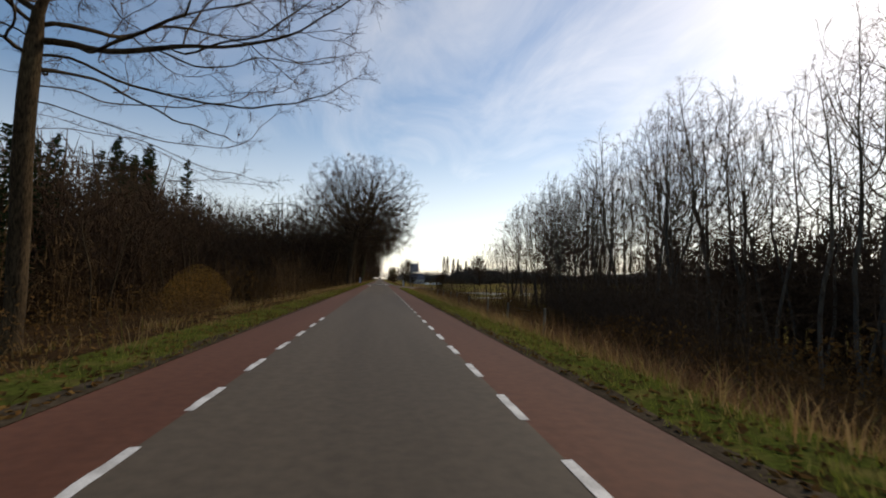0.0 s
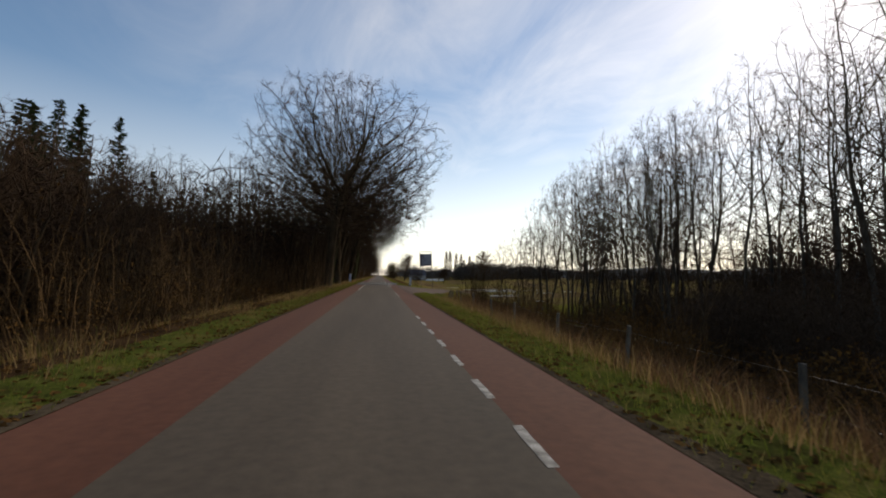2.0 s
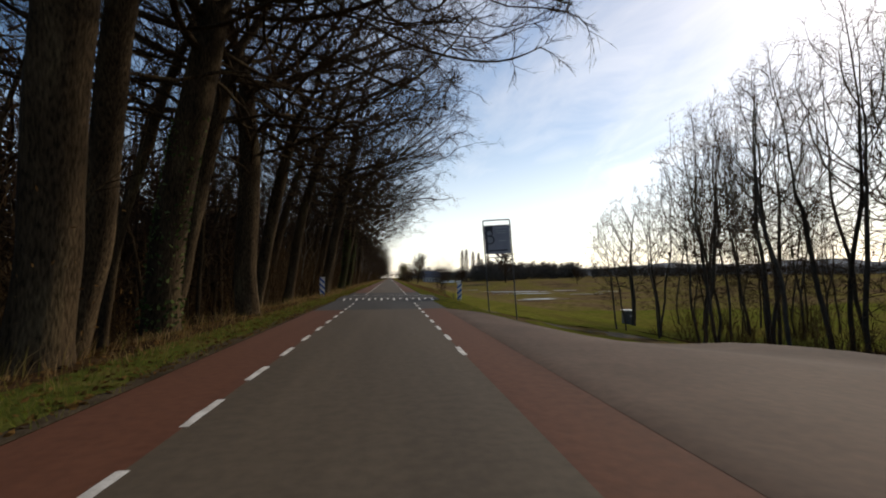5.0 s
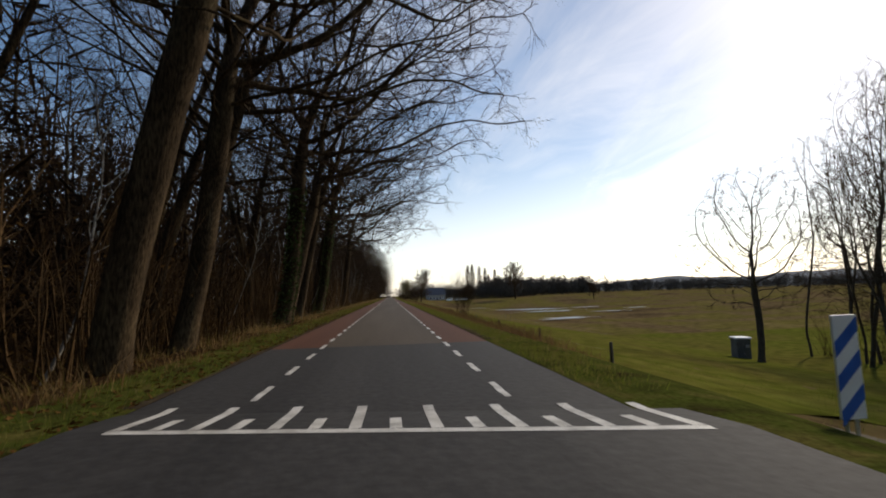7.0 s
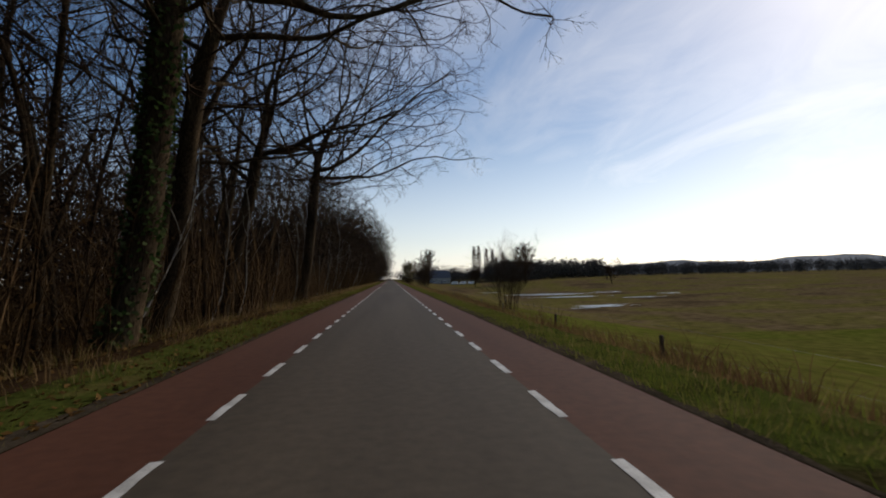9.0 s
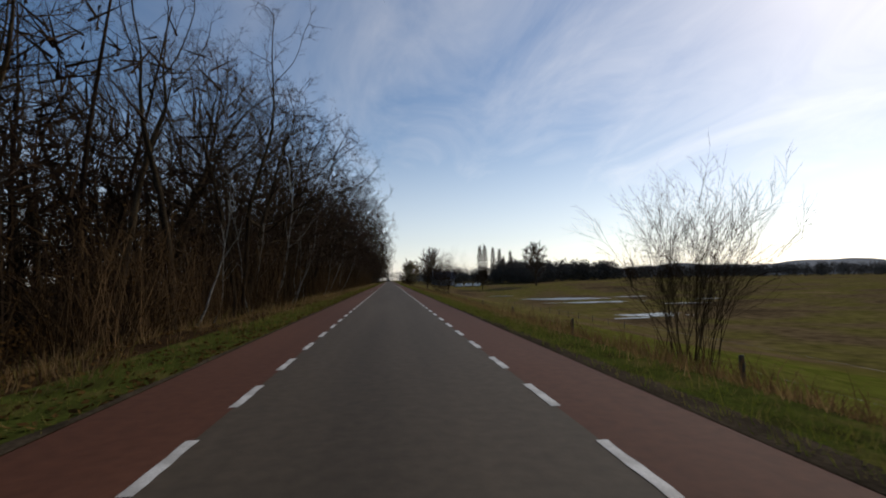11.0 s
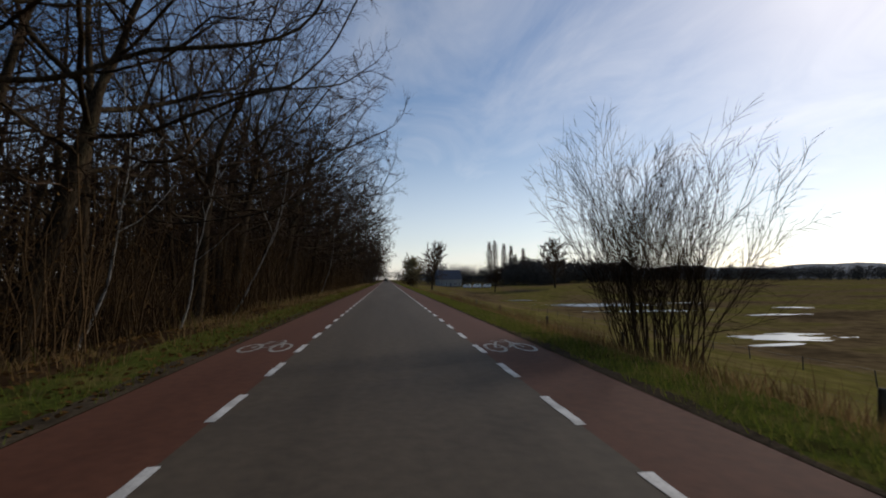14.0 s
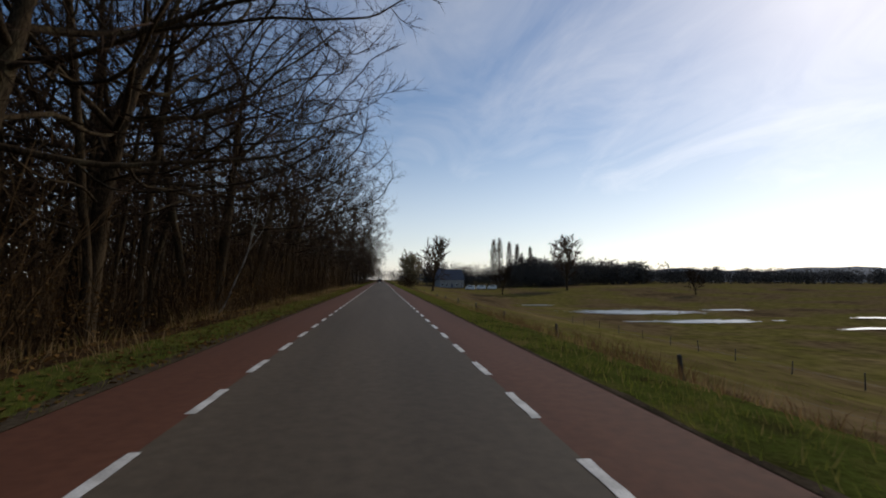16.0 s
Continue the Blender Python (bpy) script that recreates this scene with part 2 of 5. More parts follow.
DARKWALL = material("dark_render", [(0.3, (0.075, 0.075, 0.072)), (0.7, (0.12, 0.12, 0.115))], 2.0, 0.9, 0.3, fine=0.2)
TRACK = material("gravel_track", [(0.3, (0.09, 0.078, 0.058)), (0.7, (0.15, 0.132, 0.105))], 1.2, 1.0, 0.5, fine=0.35, specular=0.0)
ROOF = material("slate_roof", [(0.3, (0.05, 0.055, 0.07)), (0.7, (0.09, 0.095, 0.115))], 3.0, 0.7, 0.3, fine=0.2)
BRICK = material("brown_brick", [(0.3, (0.16, 0.08, 0.055)), (0.7, (0.25, 0.13, 0.09))], 4.0, 0.9, 0.3, fine=0.25)
GLASS = material("window_glass", [(0.3, (0.02, 0.025, 0.03)), (0.7, (0.03, 0.035, 0.04))], 2.0, 0.08, 0.0, specular=0.6)
CARPAINT = material("dark_car_paint", [(0.3, (0.012, 0.013, 0.016)), (0.7, (0.02, 0.021, 0.025))], 3.0, 0.25, 0.0, specular=0.6)
RUBBER = material("rubber", [(0.3, (0.015, 0.015, 0.015)), (0.7, (0.025, 0.025, 0.025))], 8.0, 0.9, 0.1)
TAIL = material("tail_lamp", [(0.3, (0.25, 0.01, 0.01)), (0.7, (0.35, 0.02, 0.02))], 8.0, 0.3, 0.0)
FARTREE = material("far_crown", [(0.3, (0.048, 0.042, 0.036)), (0.7, (0.088, 0.076, 0.062))], 0.4, 0.95, 0.0, fine=0.3)
# wooded hills; the blue haze of distance is put into their base colour
HAZE_HILL = material("hazy_far_hills", [(0.3, (0.045, 0.062, 0.085)), (0.7, (0.075, 0.095, 0.12))], 0.012, 1.0, 0.0, fine=0.2)


# ---- mesh helpers ----
def mesh_of(name, verts, faces, mat=None, smooth=False):
    me = bpy.data.meshes.new(name)
    me.from_pydata([tuple(v) for v in verts], [], [tuple(f) for f in faces])
    if mat:
        me.materials.append(mat)
    if smooth:
        me.polygons.foreach_set("use_smooth", [True] * len(me.polygons))
    me.update()
    return me


def part(name, me, mat=None, parent=None, label=""):
    """Links a mesh (or bmesh) as one object under a thing or a part."""
    if isinstance(me, bmesh.types.BMesh):
        data = bpy.data.meshes.new(name)
        me.to_mesh(data)
        me.free()
        me = data
    if mat and not me.materials:
        me.materials.append(mat)
    ob = new(name, me)
    if parent:
        ob.parent = parent
    if label:
        ob["label"] = label
    return ob


def thing(name, at, label, category, group="", kind="", turn=0.0):
    e = new(name)
    e.matrix_basis = pose(*at, 0, 0, turn)
    return tagged(e, label, category, group, kind)


def box(cx, cy, cz, sx, sy, sz, bevel=0.0, bm=None, turn=0.0):
    bm = bm or bmesh.new()
    m = Matrix.Translation((cx, cy, cz)) @ Matrix.Rotation(turn, 4, "Z") @ Matrix.Diagonal((sx, sy, sz, 1))
    r = bmesh.ops.create_cube(bm, size=1, matrix=m)
    if bevel:
        es = list({e for v in r["verts"] for e in v.link_edges})
        bmesh.ops.bevel(bm, geom=es, offset=bevel, segments=2, affect="EDGES", profile=0.6)
    return bm


def rod(a, b, r, sides=8, bm=None, r2=None):
    bm = bm or bmesh.new()
    a, b = Vector(a), Vector(b)
    m = Matrix.Translation((a + b) / 2) @ (b - a).to_track_quat("Z", "Y").to_matrix().to_4x4()
    bmesh.ops.create_cone(bm, cap_ends=True, segments=sides, radius1=r, radius2=r if r2 is None else r2, depth=(b - a).length, matrix=m)
    return bm


# ---- lie of the land ----
HALF = 1.65           # half the running lane
EDGE_L, EDGE_R = -3.0, 2.85


def smooth(a, b, x):
    t = np.clip((x - a) / (b - a), 0, 1)
    return t * t * (3 - 2 * t)


def land(x, y):
    """Height of the ground: the road runs on a low ridge, with a wet meadow on one side and a wood on the other."""
    x, y = np.asarray(x, float), np.asarray(y, float)
    right = np.interp(x, [2.8, 3.3, 4.2, 5.0, 6.2, 8, 14, 24, 38, 52, 70, 130, 260], [-0.02, -0.03, -0.08, -0.30, -0.85, -1.5, -2.8, -4.6, -7.2, -9.2, -9.5, -9.3, -4.4])
    left = np.interp(-x, [2.9, 3.4, 5.2, 7.0, 9, 16, 30, 60], [-0.02, -0.01, 0.02, -0.35, -0.8, -2.0, -3.2, -4.0])
    z = np.where(x > 0, right, left)
    z = np.where(x > 0, z * (1 - 0.85 * np.exp(-((y - 79 - 0.35 * x) / 9.0) ** 2) * (1 - smooth(9, 24, x))), z)
    far = smooth(390, 560, y) + smooth(-80, -300, y)
    z = z * (1 - np.clip(far, 0, 1) * 0.72)
    wild = np.clip((np.abs(x) - 4.0) / 6, 0, 1) * (1 - 0.8 * smooth(30, 48, x))
    z = z + wild * (0.16 * np.sin(x * 0.31 + 1.7 * np.sin(y * 0.11)) * np.sin(y * 0.23 + 0.8) + 0.10 * np.sin(x * 0.93 + y * 0.71))
    return z


def h(x, y):
    return float(land(x, y))


def sheet(name, xs, ys, lift, mat):
    """A grid that follows the land, lift metres above it."""
    X, Y = np.meshgrid(xs, ys)
    Z = land(X, Y) + lift
    n, k = X.shape
    v = np.stack([X.ravel(), Y.ravel(), Z.ravel()], 1)
    f = [(i * k + j, i * k + j + 1, (i + 1) * k + j + 1, (i + 1) * k + j) for i in range(n - 1) for j in range(k - 1)]
    return mesh_of(name, v, f, mat, True)


def steps(stops):
    """Coordinates from (start, step) pairs; the last entry is the end."""
    out = []
    for (a, s), (b, _) in zip(stops, stops[1:]):
        out += list(np.arange(a, b - 1e-6, s))
    return np.array(out + [stops[-1][0]])


# ground: one sheet to the horizon, in three strips of turf that share their edges
ys = steps([(-2200, 300), (-400, 60), (-80, 8), (-16, 2.0), (340, 5), (600, 40), (1000, 300), (3400, 0)])
ground = new("ground", sheet("ground", steps([(2.80, 0.25), (4.6, 0.6), (10, 2.0), (150, 20), (400, 150), (2600, 0)]), ys, 0.0, GROUND))
tagged(ground, "wet winter meadow of green and brown grass beside the road", "meadow", kind="structure")
wood_floor = new("ground", sheet("ground", -steps([(2.95, 0.25), (5.4, 0.6), (10, 2.0), (60, 10), (150, 50), (400, 200), (2600, 0)])[::-1], ys, 0.0, LITTER))
tagged(wood_floor, "brown leaf litter on the floor of the wood", "woodland floor", kind="structure")
verge_r = new("verge", sheet("verge", steps([(2.85, 0.3), (6.6, 0)]), steps([(-80, 3), (700, 0)]), 0.025, VERGE))
tagged(verge_r, "rough grass verge sloping from the road to the meadow", "verge", kind="structure")
verge_l = new("verge", sheet("verge", -steps([(3.0, 0.3), (4.5, 0)])[::-1], steps([(-80, 3), (700, 0)]), 0.025, VERGE))
tagged(verge_l, "narrow green and brown grass verge below the trees", "verge", kind="structure")


def patch(name, xs, ys, lift, mat, sway, seed):
    """A sheet on the ground whose outline wanders."""
    v, f = [], []
    m, n = len(xs), len(ys)
    for y in ys:
        for x in xs:
            px = x + sway * (math.sin(0.21 * y + seed) + 0.5 * math.sin(0.63 * y + 2 * seed))
            py = y + 1.6 * sway * (math.sin(0.17 * x + seed) + 0.5 * math.sin(0.51 * x))
            v.append((px, py, h(px, py) + lift))
    for j in range(n - 1):
        for i in range(m - 1):
            a = j * m + i
            f.append((a, a + 1, a + m + 1, a + m))
    return mesh_of(name, v, f, mat, True)


# the nearer half of the meadow is mown green
for y0, y1, x0 in ((118.5, 209, 7.2), (98.5, 111, 10)):
    turf = new("meadow_turf", patch("meadow_turf", steps([(x0, 1.5), (150, 0)]), steps([(y0, 2.0), (y1, 0)]), 0.06, TURF, 0.5, 3))
    tagged(turf, "mown yellowish green turf of the wet meadow", "meadow", kind="structure")


def soil_edge(y0, y1, x0, seed, way=1):
    """A broken strip of bare soil whose outer edge wanders."""
    r = random.Random(seed)
    v, f, w = [], [], 0.3
    yy = np.arange(y0, y1, 0.6)
    for y in yy:
        w = min(0.48, max(0.08, w + r.uniform(-0.09, 0.09)))
        v += [(x0 + way * q, y, h(x0 + way * q, y) + lift) for q, lift in ((0, 0.026), (w * 0.6, 0.036), (w, 0.02))][::way]
    for i in range(len(yy) - 1):
        for j in range(2):
            f.append((3 * i + j, 3 * i + j + 1, 3 * i + j + 4, 3 * i + j + 3))
    ob = new("soil_edge", mesh_of("soil_edge", v, f, SOIL, True))
    return tagged(ob, "dark bare soil at the broken edge of the road", "soil", kind="structure")


soil_edge(-40, 65.6, EDGE_R, 1)
soil_edge(119, 420, EDGE_R, 2)
soil_edge(-40, 103, EDGE_L, 3, -1)
soil_edge(112, 420, EDGE_L, 4, -1)


def slab(name, x0, x1, y0, y1, z, mat, kind_label, category):
    """A flat strip of paving with side faces, top at z."""
    yy = list(np.arange(y0, y1, 8.0)) + [y1]
    v, f = [], []
    for y in yy:
        v += [(x0, y, z - 0.15), (x0, y, z), (x1, y, z), (x1, y, z - 0.15)]
    for i in range(len(yy) - 1):
        a = 4 * i
        for j in range(3):
            f.append((a + j, a + j + 1, a + j + 5, a + j + 4))
    ob = new(name, mesh_of(name, v, f, mat))
    return tagged(ob, kind_label, category, kind="structure")


TABLE0, TABLE1 = 105.2, 110.2        # raised table across the road
DARK0, DARK1 = 96.0, 118.5           # dark new asphalt round the table
for a, b in ((-80, DARK0), (DARK1, 900)):
    slab("road", -HALF, HALF, a, b, 0.0, ASPHALT, "worn grey asphalt running lane of a country road", "road")
    slab("cycle_strip", HALF, EDGE_R, a, b, 0.0, RED, "red asphalt cycle strip along the road edge", "cycle strip")
    slab("cycle_strip", EDGE_L, -HALF, a, b, 0.0, RED, "red asphalt cycle strip along the road edge", "cycle strip")
slab("road", EDGE_L, EDGE_R, DARK0, DARK1, 0.0, ASPHALT_DARK, "dark asphalt round a raised speed table", "road")

# raised table with ramps
def speed_table():
    v, f = [], []
    prof = [(TABLE0 - 1.0, 0.003), (TABLE0, 0.085), (TABLE1, 0.085), (TABLE1 + 1.0, 0.003)]
    for y, z in prof:
        a, b = y + 0.18 * 3.05, y - 0.18 * 3.35
        v += [(EDGE_L - 0.05, a, -0.1), (EDGE_L - 0.05, a, z), (3.35, b, z), (3.35, b, -0.1)]
    for i in range(3):
        for j in range(3):
            f.append((4 * i + j, 4 * i + j + 1, 4 * i + j + 5, 4 * i + j + 4))
    ob = new("speed_table", mesh_of("speed_table", v, f, ASPHALT_DARK))
    return tagged(ob, "raised dark asphalt speed table across the road", "speed table", kind="structure")


table = speed_table()


def quad_strip(name, quads, mat, parent):
    v, f = [], []
    for q in quads:
        n = len(v)
        v += q
        f.append((n, n + 1, n + 2, n + 3))
    return part(name, mesh_of(name, v, f, mat), None, parent)


SKEW = -0.18


def tz(y):
    return float(np.interp(y, [TABLE0 - 1.0, TABLE0, TABLE1, TABLE1 + 1.0], [0.003, 0.085, 0.085, 0.003])) + 0.005


for side, y0, way in ((0, TABLE0 + 0.05, -1), (1, TABLE1 - 0.05, 1)):
    quad_strip("cross_line", [[(x, y0 + SKEW * x + q, tz(y0)) for x, q in ((-2.6, -0.06), (3.0, -0.06), (3.0, 0.06), (-2.6, 0.06))]], PAINT, table)
    n = 15
    for i in range(n):
        x = -2.54 + i * 5.48 / (n - 1)
        ln = 1.25 if i % 2 == 0 else 0.55
        a, b = y0 + way * 0.08, y0 + way * (0.08 + ln)
        lo, hi = min(a, b), max(a, b)
        mid = TABLE0 - 1.0 if side == 0 and lo < TABLE0 - 1.0 < hi else TABLE1 + 1.0 if side and lo < TABLE1 + 1.0 < hi else (lo + hi) / 2
        quad_strip("tooth_marking", [[(x - 0.06, lo + SKEW * x, tz(lo)), (x + 0.06, lo + SKEW * x, tz(lo)), (x + 0.06, mid + SKEW * x, tz(mid)), (x - 0.06, mid + SKEW * x, tz(mid))], [(x - 0.06, mid + SKEW * x, tz(mid)), (x + 0.06, mid + SKEW * x, tz(mid)), (x + 0.06, hi + SKEW * x, tz(hi)), (x - 0.06, hi + SKEW * x, tz(hi))]], PAINT, table)

# lane dashes, one metre on and one off, worn away along a stretch
dash_me, worn_me = {}, {}
rnd = random.Random(4)


def dash_mesh(k, mat):
    """A painted dash with a ragged outline."""
    r = random.Random(k)
    n = 7
    v = [(-0.05 + r.uniform(-0.008, 0.008), -0.5 + i / (n - 1), 0) for i in range(n)]
    v += [(0.05 + r.uniform(-0.008, 0.008), 0.5 - i / (n - 1), 0) for i in range(n)]
    f = [(i, i + 1, 2 * n - 2 - i, 2 * n - 1 - i) for i in range(n - 1)]
    return mesh_of("lane_dash", [(a, b, c) for a, b, c in v], [tuple(reversed(q)) for q in f], mat)


for k in range(5):
    dash_me[k] = dash_mesh(k, PAINT)
    worn_me[k] = dash_mesh(k, WORN)
dashes = thing("lane_marking", (0, 0, 0), "white dashed lines between running lane and cycle strips", "road marking", kind="structure")
for i in range(-20, 220):
    for x, first in ((-HALF, 0.63), (HALF, 0.11)):
        y = first + 2 * i
        if TABLE0 - 3.2 < y < TABLE1 + 1.6:
            continue
        if x < 0 and 15 < y < 74:
            continue
        if x > 0 and 48 < y < 62 or (x > 0 and 70 < y < 84):
            continue
        ob = part("dash", (worn_me if 15 < y < 76 else dash_me)[rnd.randrange(5)], None, dashes)
        ob.location = (x, y, 0.005)

def bicycle_marking(x, y):
    e = thing("bicycle_marking", (x, y, 0.005), "worn white bicycle sign painted on the cycle strip", "road marking", "bicycle signs", kind="structure")

    def bar(a, b, w=0.05):
        (ax, ay), (bx, by) = a, b
        ln = math.hypot(bx - ax, by - ay)
        nx, ny = -(by - ay) / ln * w / 2, (bx - ax) / ln * w / 2
        part("stroke", mesh_of("stroke", [(ax - nx, ay - ny, 0), (bx - nx, by - ny, 0), (bx + nx, by + ny, 0), (ax + nx, ay + ny, 0)], [(0, 1, 2, 3)], WORN), None, e)

    for cx in (-0.28, 0.28):
        v, f = [], []
        for k in range(20):
            a = 2 * math.pi * k / 20
            v += [(cx + 0.14 * math.cos(a), 0.42 * math.sin(a), 0), (cx + 0.20 * math.cos(a), 0.55 * math.sin(a), 0)]
        for k in range(20):
            f.append((2 * k, 2 * k + 1, (2 * k + 3) % 40, (2 * k + 2) % 40))
        part("wheel_ring", mesh_of("wheel_ring", v, f, WORN), None, e)
    bar((-0.28, 0.0), (-0.10, 0.75))
    bar((-0.10, 0.75), (0.20, 0.75))
    bar((0.02, 0.0), (0.20, 0.75))
    bar((-0.28, 0.0), (0.02, 0.0))
    bar((0.28, 0.0), (0.16, 1.0))
    bar((0.05, 1.0), (0.18, 1.0))
    bar((-0.18, 0.9), (-0.02, 0.9))


bicycle_marking(-2.33, 218.8)
bicycle_marking(2.25, 218.2)

# side road into the wood edge and a farm track, both following the land
def lane(name, pts, width, mat, label, category, lift=0.05):
    v, f = [], []
    for i, (x, y, w) in enumerate(pts):
        a = Vector(pts[min(i + 1, len(pts) - 1)][:2]) - Vector(pts[max(i - 1, 0)][:2])
        n = Vector((-a.y, a.x)).normalized()
        for k in np.linspace(-1, 1, 7):
            px, py = x + n.x * k * w / 2, y + n.y * k * w / 2
            v.append((px, py, max(h(px, py), -0.02 if px < 4 else -99) + lift))
    for i in range(len(pts) - 1):
        for j in range(6):
            f.append((7 * i + j, 7 * i + j + 1, 7 * i + j + 8, 7 * i + j + 7))
    return tagged(new(name, mesh_of(name, v, f, mat, True)), label, category, kind="structure")


NEAR_EDGE = [2.8, 3.4, 4, 4.7, 5.2, 6, 8.2, 13, 60], [65.5, 67.2, 68.6, 70.6, 72.3, 75.1, 80.2, 83.5, 92]
FAR_EDGE = [2.8, 4, 5.2, 6.5, 9, 13, 60], [95.6, 92.5, 88.8, 87.3, 86.8, 88, 97]


def side_mouth(x):
    """The side road's near and far edge at x."""
    return float(np.interp(x, *NEAR_EDGE)), float(np.interp(x, *FAR_EDGE))


def side_road():
    v, f = [], []
    xs = [2.66] + list(steps([(2.86, 0.25), (7, 0.5), (13, 1.5), (60, 0)]))
    for x in xs:
        a, b = side_mouth(x)
        for k in np.linspace(0, 1, 10):
            y = a + (b - a) * k
            v.append((x, y, max(h(x, y), -0.02 if x < 4 else -99) + 0.045 if x > 2.8 else 0.003))
    for i in range(len(xs) - 1):
        for j in range(9):
            f.append((10 * i + j, 10 * i + j + 10, 10 * i + j + 11, 10 * i + j + 1))
    ob = new("side_road", mesh_of("side_road", v, f, SIDE, True))
    return tagged(ob, "worn red-brown side road that turns off past the wood", "road", kind="structure")


side_road()
lane("farm_track", [(7.0 + i * 1.2, 114.5 + 0.02 * i, max(2.6, 5 - i * 0.8)) for i in range(52)], 3, TRACK, "grey farm track running down to the meadow", "track", 0.03)


# ---- trees ----
class Grower:
    """Collects tapered tubes into a wood mesh and fine cones into a twig mesh."""

    def __init__(self, seed, least=0.012):
        self.r = random.Random(seed)
        self.least = least
        self.wv, self.wf, self.tv, self.tf = [], [], [], []

    def tube(self, pts, rad, sides, twig=False):
        v, f = (self.tv, self.tf) if twig else (self.wv, self.wf)
        base = len(v)
        d = pts[1] - pts[0]
        if d.length < 1e-6:
            return
        d.normalize()
        u = d.orthogonal().normalized()
        last = len(pts) - 1
        for i, (p, r) in enumerate(zip(pts, rad)):
            if i == last and twig:
                v.append(p)
                break
            if 0 < i < last:
                d = (pts[i + 1] - pts[i - 1]).normalized()
                u = (u - d * u.dot(d)).normalized()
            w = d.cross(u)
            for k in range(sides):
                a = 2 * math.pi * k / sides
                v.append(p + u * (r * math.cos(a)) + w * (r * math.sin(a)))
        for i in range(last):
            a, b = base + i * sides, base + (i + 1) * sides
            for k in range(sides):
                k2 = (k + 1) % sides
                if i == last - 1 and twig:
                    f.append((a + k, a + k2, b))
                else:
                    f.append((a + k, a + k2, b + k2, b + k))

    def path(self, p, d, length, n, wander, up):
        r, pts = self.r, [p.copy()]
        d = d.normalized()
        for i in range(n):
            d = (d + Vector((r.gauss(0, wander), r.gauss(0, wander), r.gauss(0, wander) + up))).normalized()
            p = p + d * (length / n)
            pts.append(p.copy())
        return pts

    def off(self, d, angle, droop=0.0):
        """A direction that leaves d by an angle, on a random side."""
        r = self.r
        u = d.orthogonal().normalized()
        w = d.cross(u)
        a = r.uniform(0, 2 * math.pi)
        s = u * math.cos(a) + w * math.sin(a)
        v = d * math.cos(angle) + s * math.sin(angle)
        v.z -= droop
        return v.normalized()

    def limb(self, p, d, length, r0, level, spec):
        """spec: per level (segments, sides, wander, up, children, angle, ratio)."""
        n, sides, wander, up, kids, angle, ratio = spec[level]
        r = self.r
        final = level == len(spec) - 1
        pts = self.path(p, d, length, n, wander, up)
        rad = [max(r0 * (1 - 0.85 * i / n), self.least) for i in range(n + 1)]
        self.tube(pts, rad, sides, twig=level >= len(spec) - 2)
        if final:
            return
        for c in range(kids):
            t = 0.25 + 0.75 * (c + r.random()) / kids
            i = min(int(t * n), n - 1)
            q = pts[i].lerp(pts[i + 1], t * n - i)
            dd = (pts[i + 1] - pts[i]).normalized()
            self.limb(q, self.off(dd, radians(angle) * r.uniform(0.7, 1.3)), length * ratio * r.uniform(0.7, 1.25) * (1.15 - 0.5 * t), max(rad[i] * 0.6, self.least), level + 1, spec)

    def meshes(self, name, bark, twigs):
        return mesh_of(name + "_trunk", self.wv, self.wf, bark, True), mesh_of(name + "_crown", self.tv, self.tf, twigs)


TRUNKS = {}


def broadleaf(seed, height, r0, clear, limbs, reach, spec, lean=(0, 0), bias=(0, 0), rise=0.55, wander=0.05, bark=None, twigs=None, least=0.013, dome=0.0, stout=0.55):
    """A bare broadleaved tree: trunk, rising limbs from the clear height on, and a crown of twigs."""
    g = Grower(seed, least)
    r = g.r
    n = 10
    pts = [Vector((0, 0, -0.6))]
    d = Vector((lean[0], lean[1], 1)).normalized()
    for i in range(n):
        d = (d + Vector((r.gauss(0, wander), r.gauss(0, wander), 0.06))).normalized()
        pts.append(pts[-1] + d * ((height * (0.92 - 0.22 * dome) + 0.6) / n))
    rad = [r0 * (1.45 if i == 0 else 1.08 if i == 1 else 1 - 0.9 * i / n) for i in range(n + 1)]
    g.tube(pts, [max(x, 0.015) for x in rad], 9)
    TRUNKS[seed] = pts
    for c in range(limbs):
        t = clear + (1 - clear) * (c + r.random()) / limbs
        i = min(int(t * n), n - 1)
        q = pts[i].lerp(pts[i + 1], t * n - i)
        a = 2.4 * c + r.uniform(-0.5, 0.5)
        k = (t - clear) / (1 - clear)
        d = Vector((math.cos(a) + bias[0], math.sin(a) + bias[1], rise + (1.1 - 0.35 * dome) * k + r.uniform(-0.15, 0.25)))
        ln = reach * (1.1 - (0.72 - 0.37 * dome) * k) * r.uniform(0.75, 1.2) * (1 + 0.35 * (math.cos(a) * bias[0] + math.sin(a) * bias[1]))
        g.limb(q, d, ln, max(rad[i] * stout, 0.02), 0, spec)
    return g.meshes("tree", bark or BARK, twigs or TWIG)


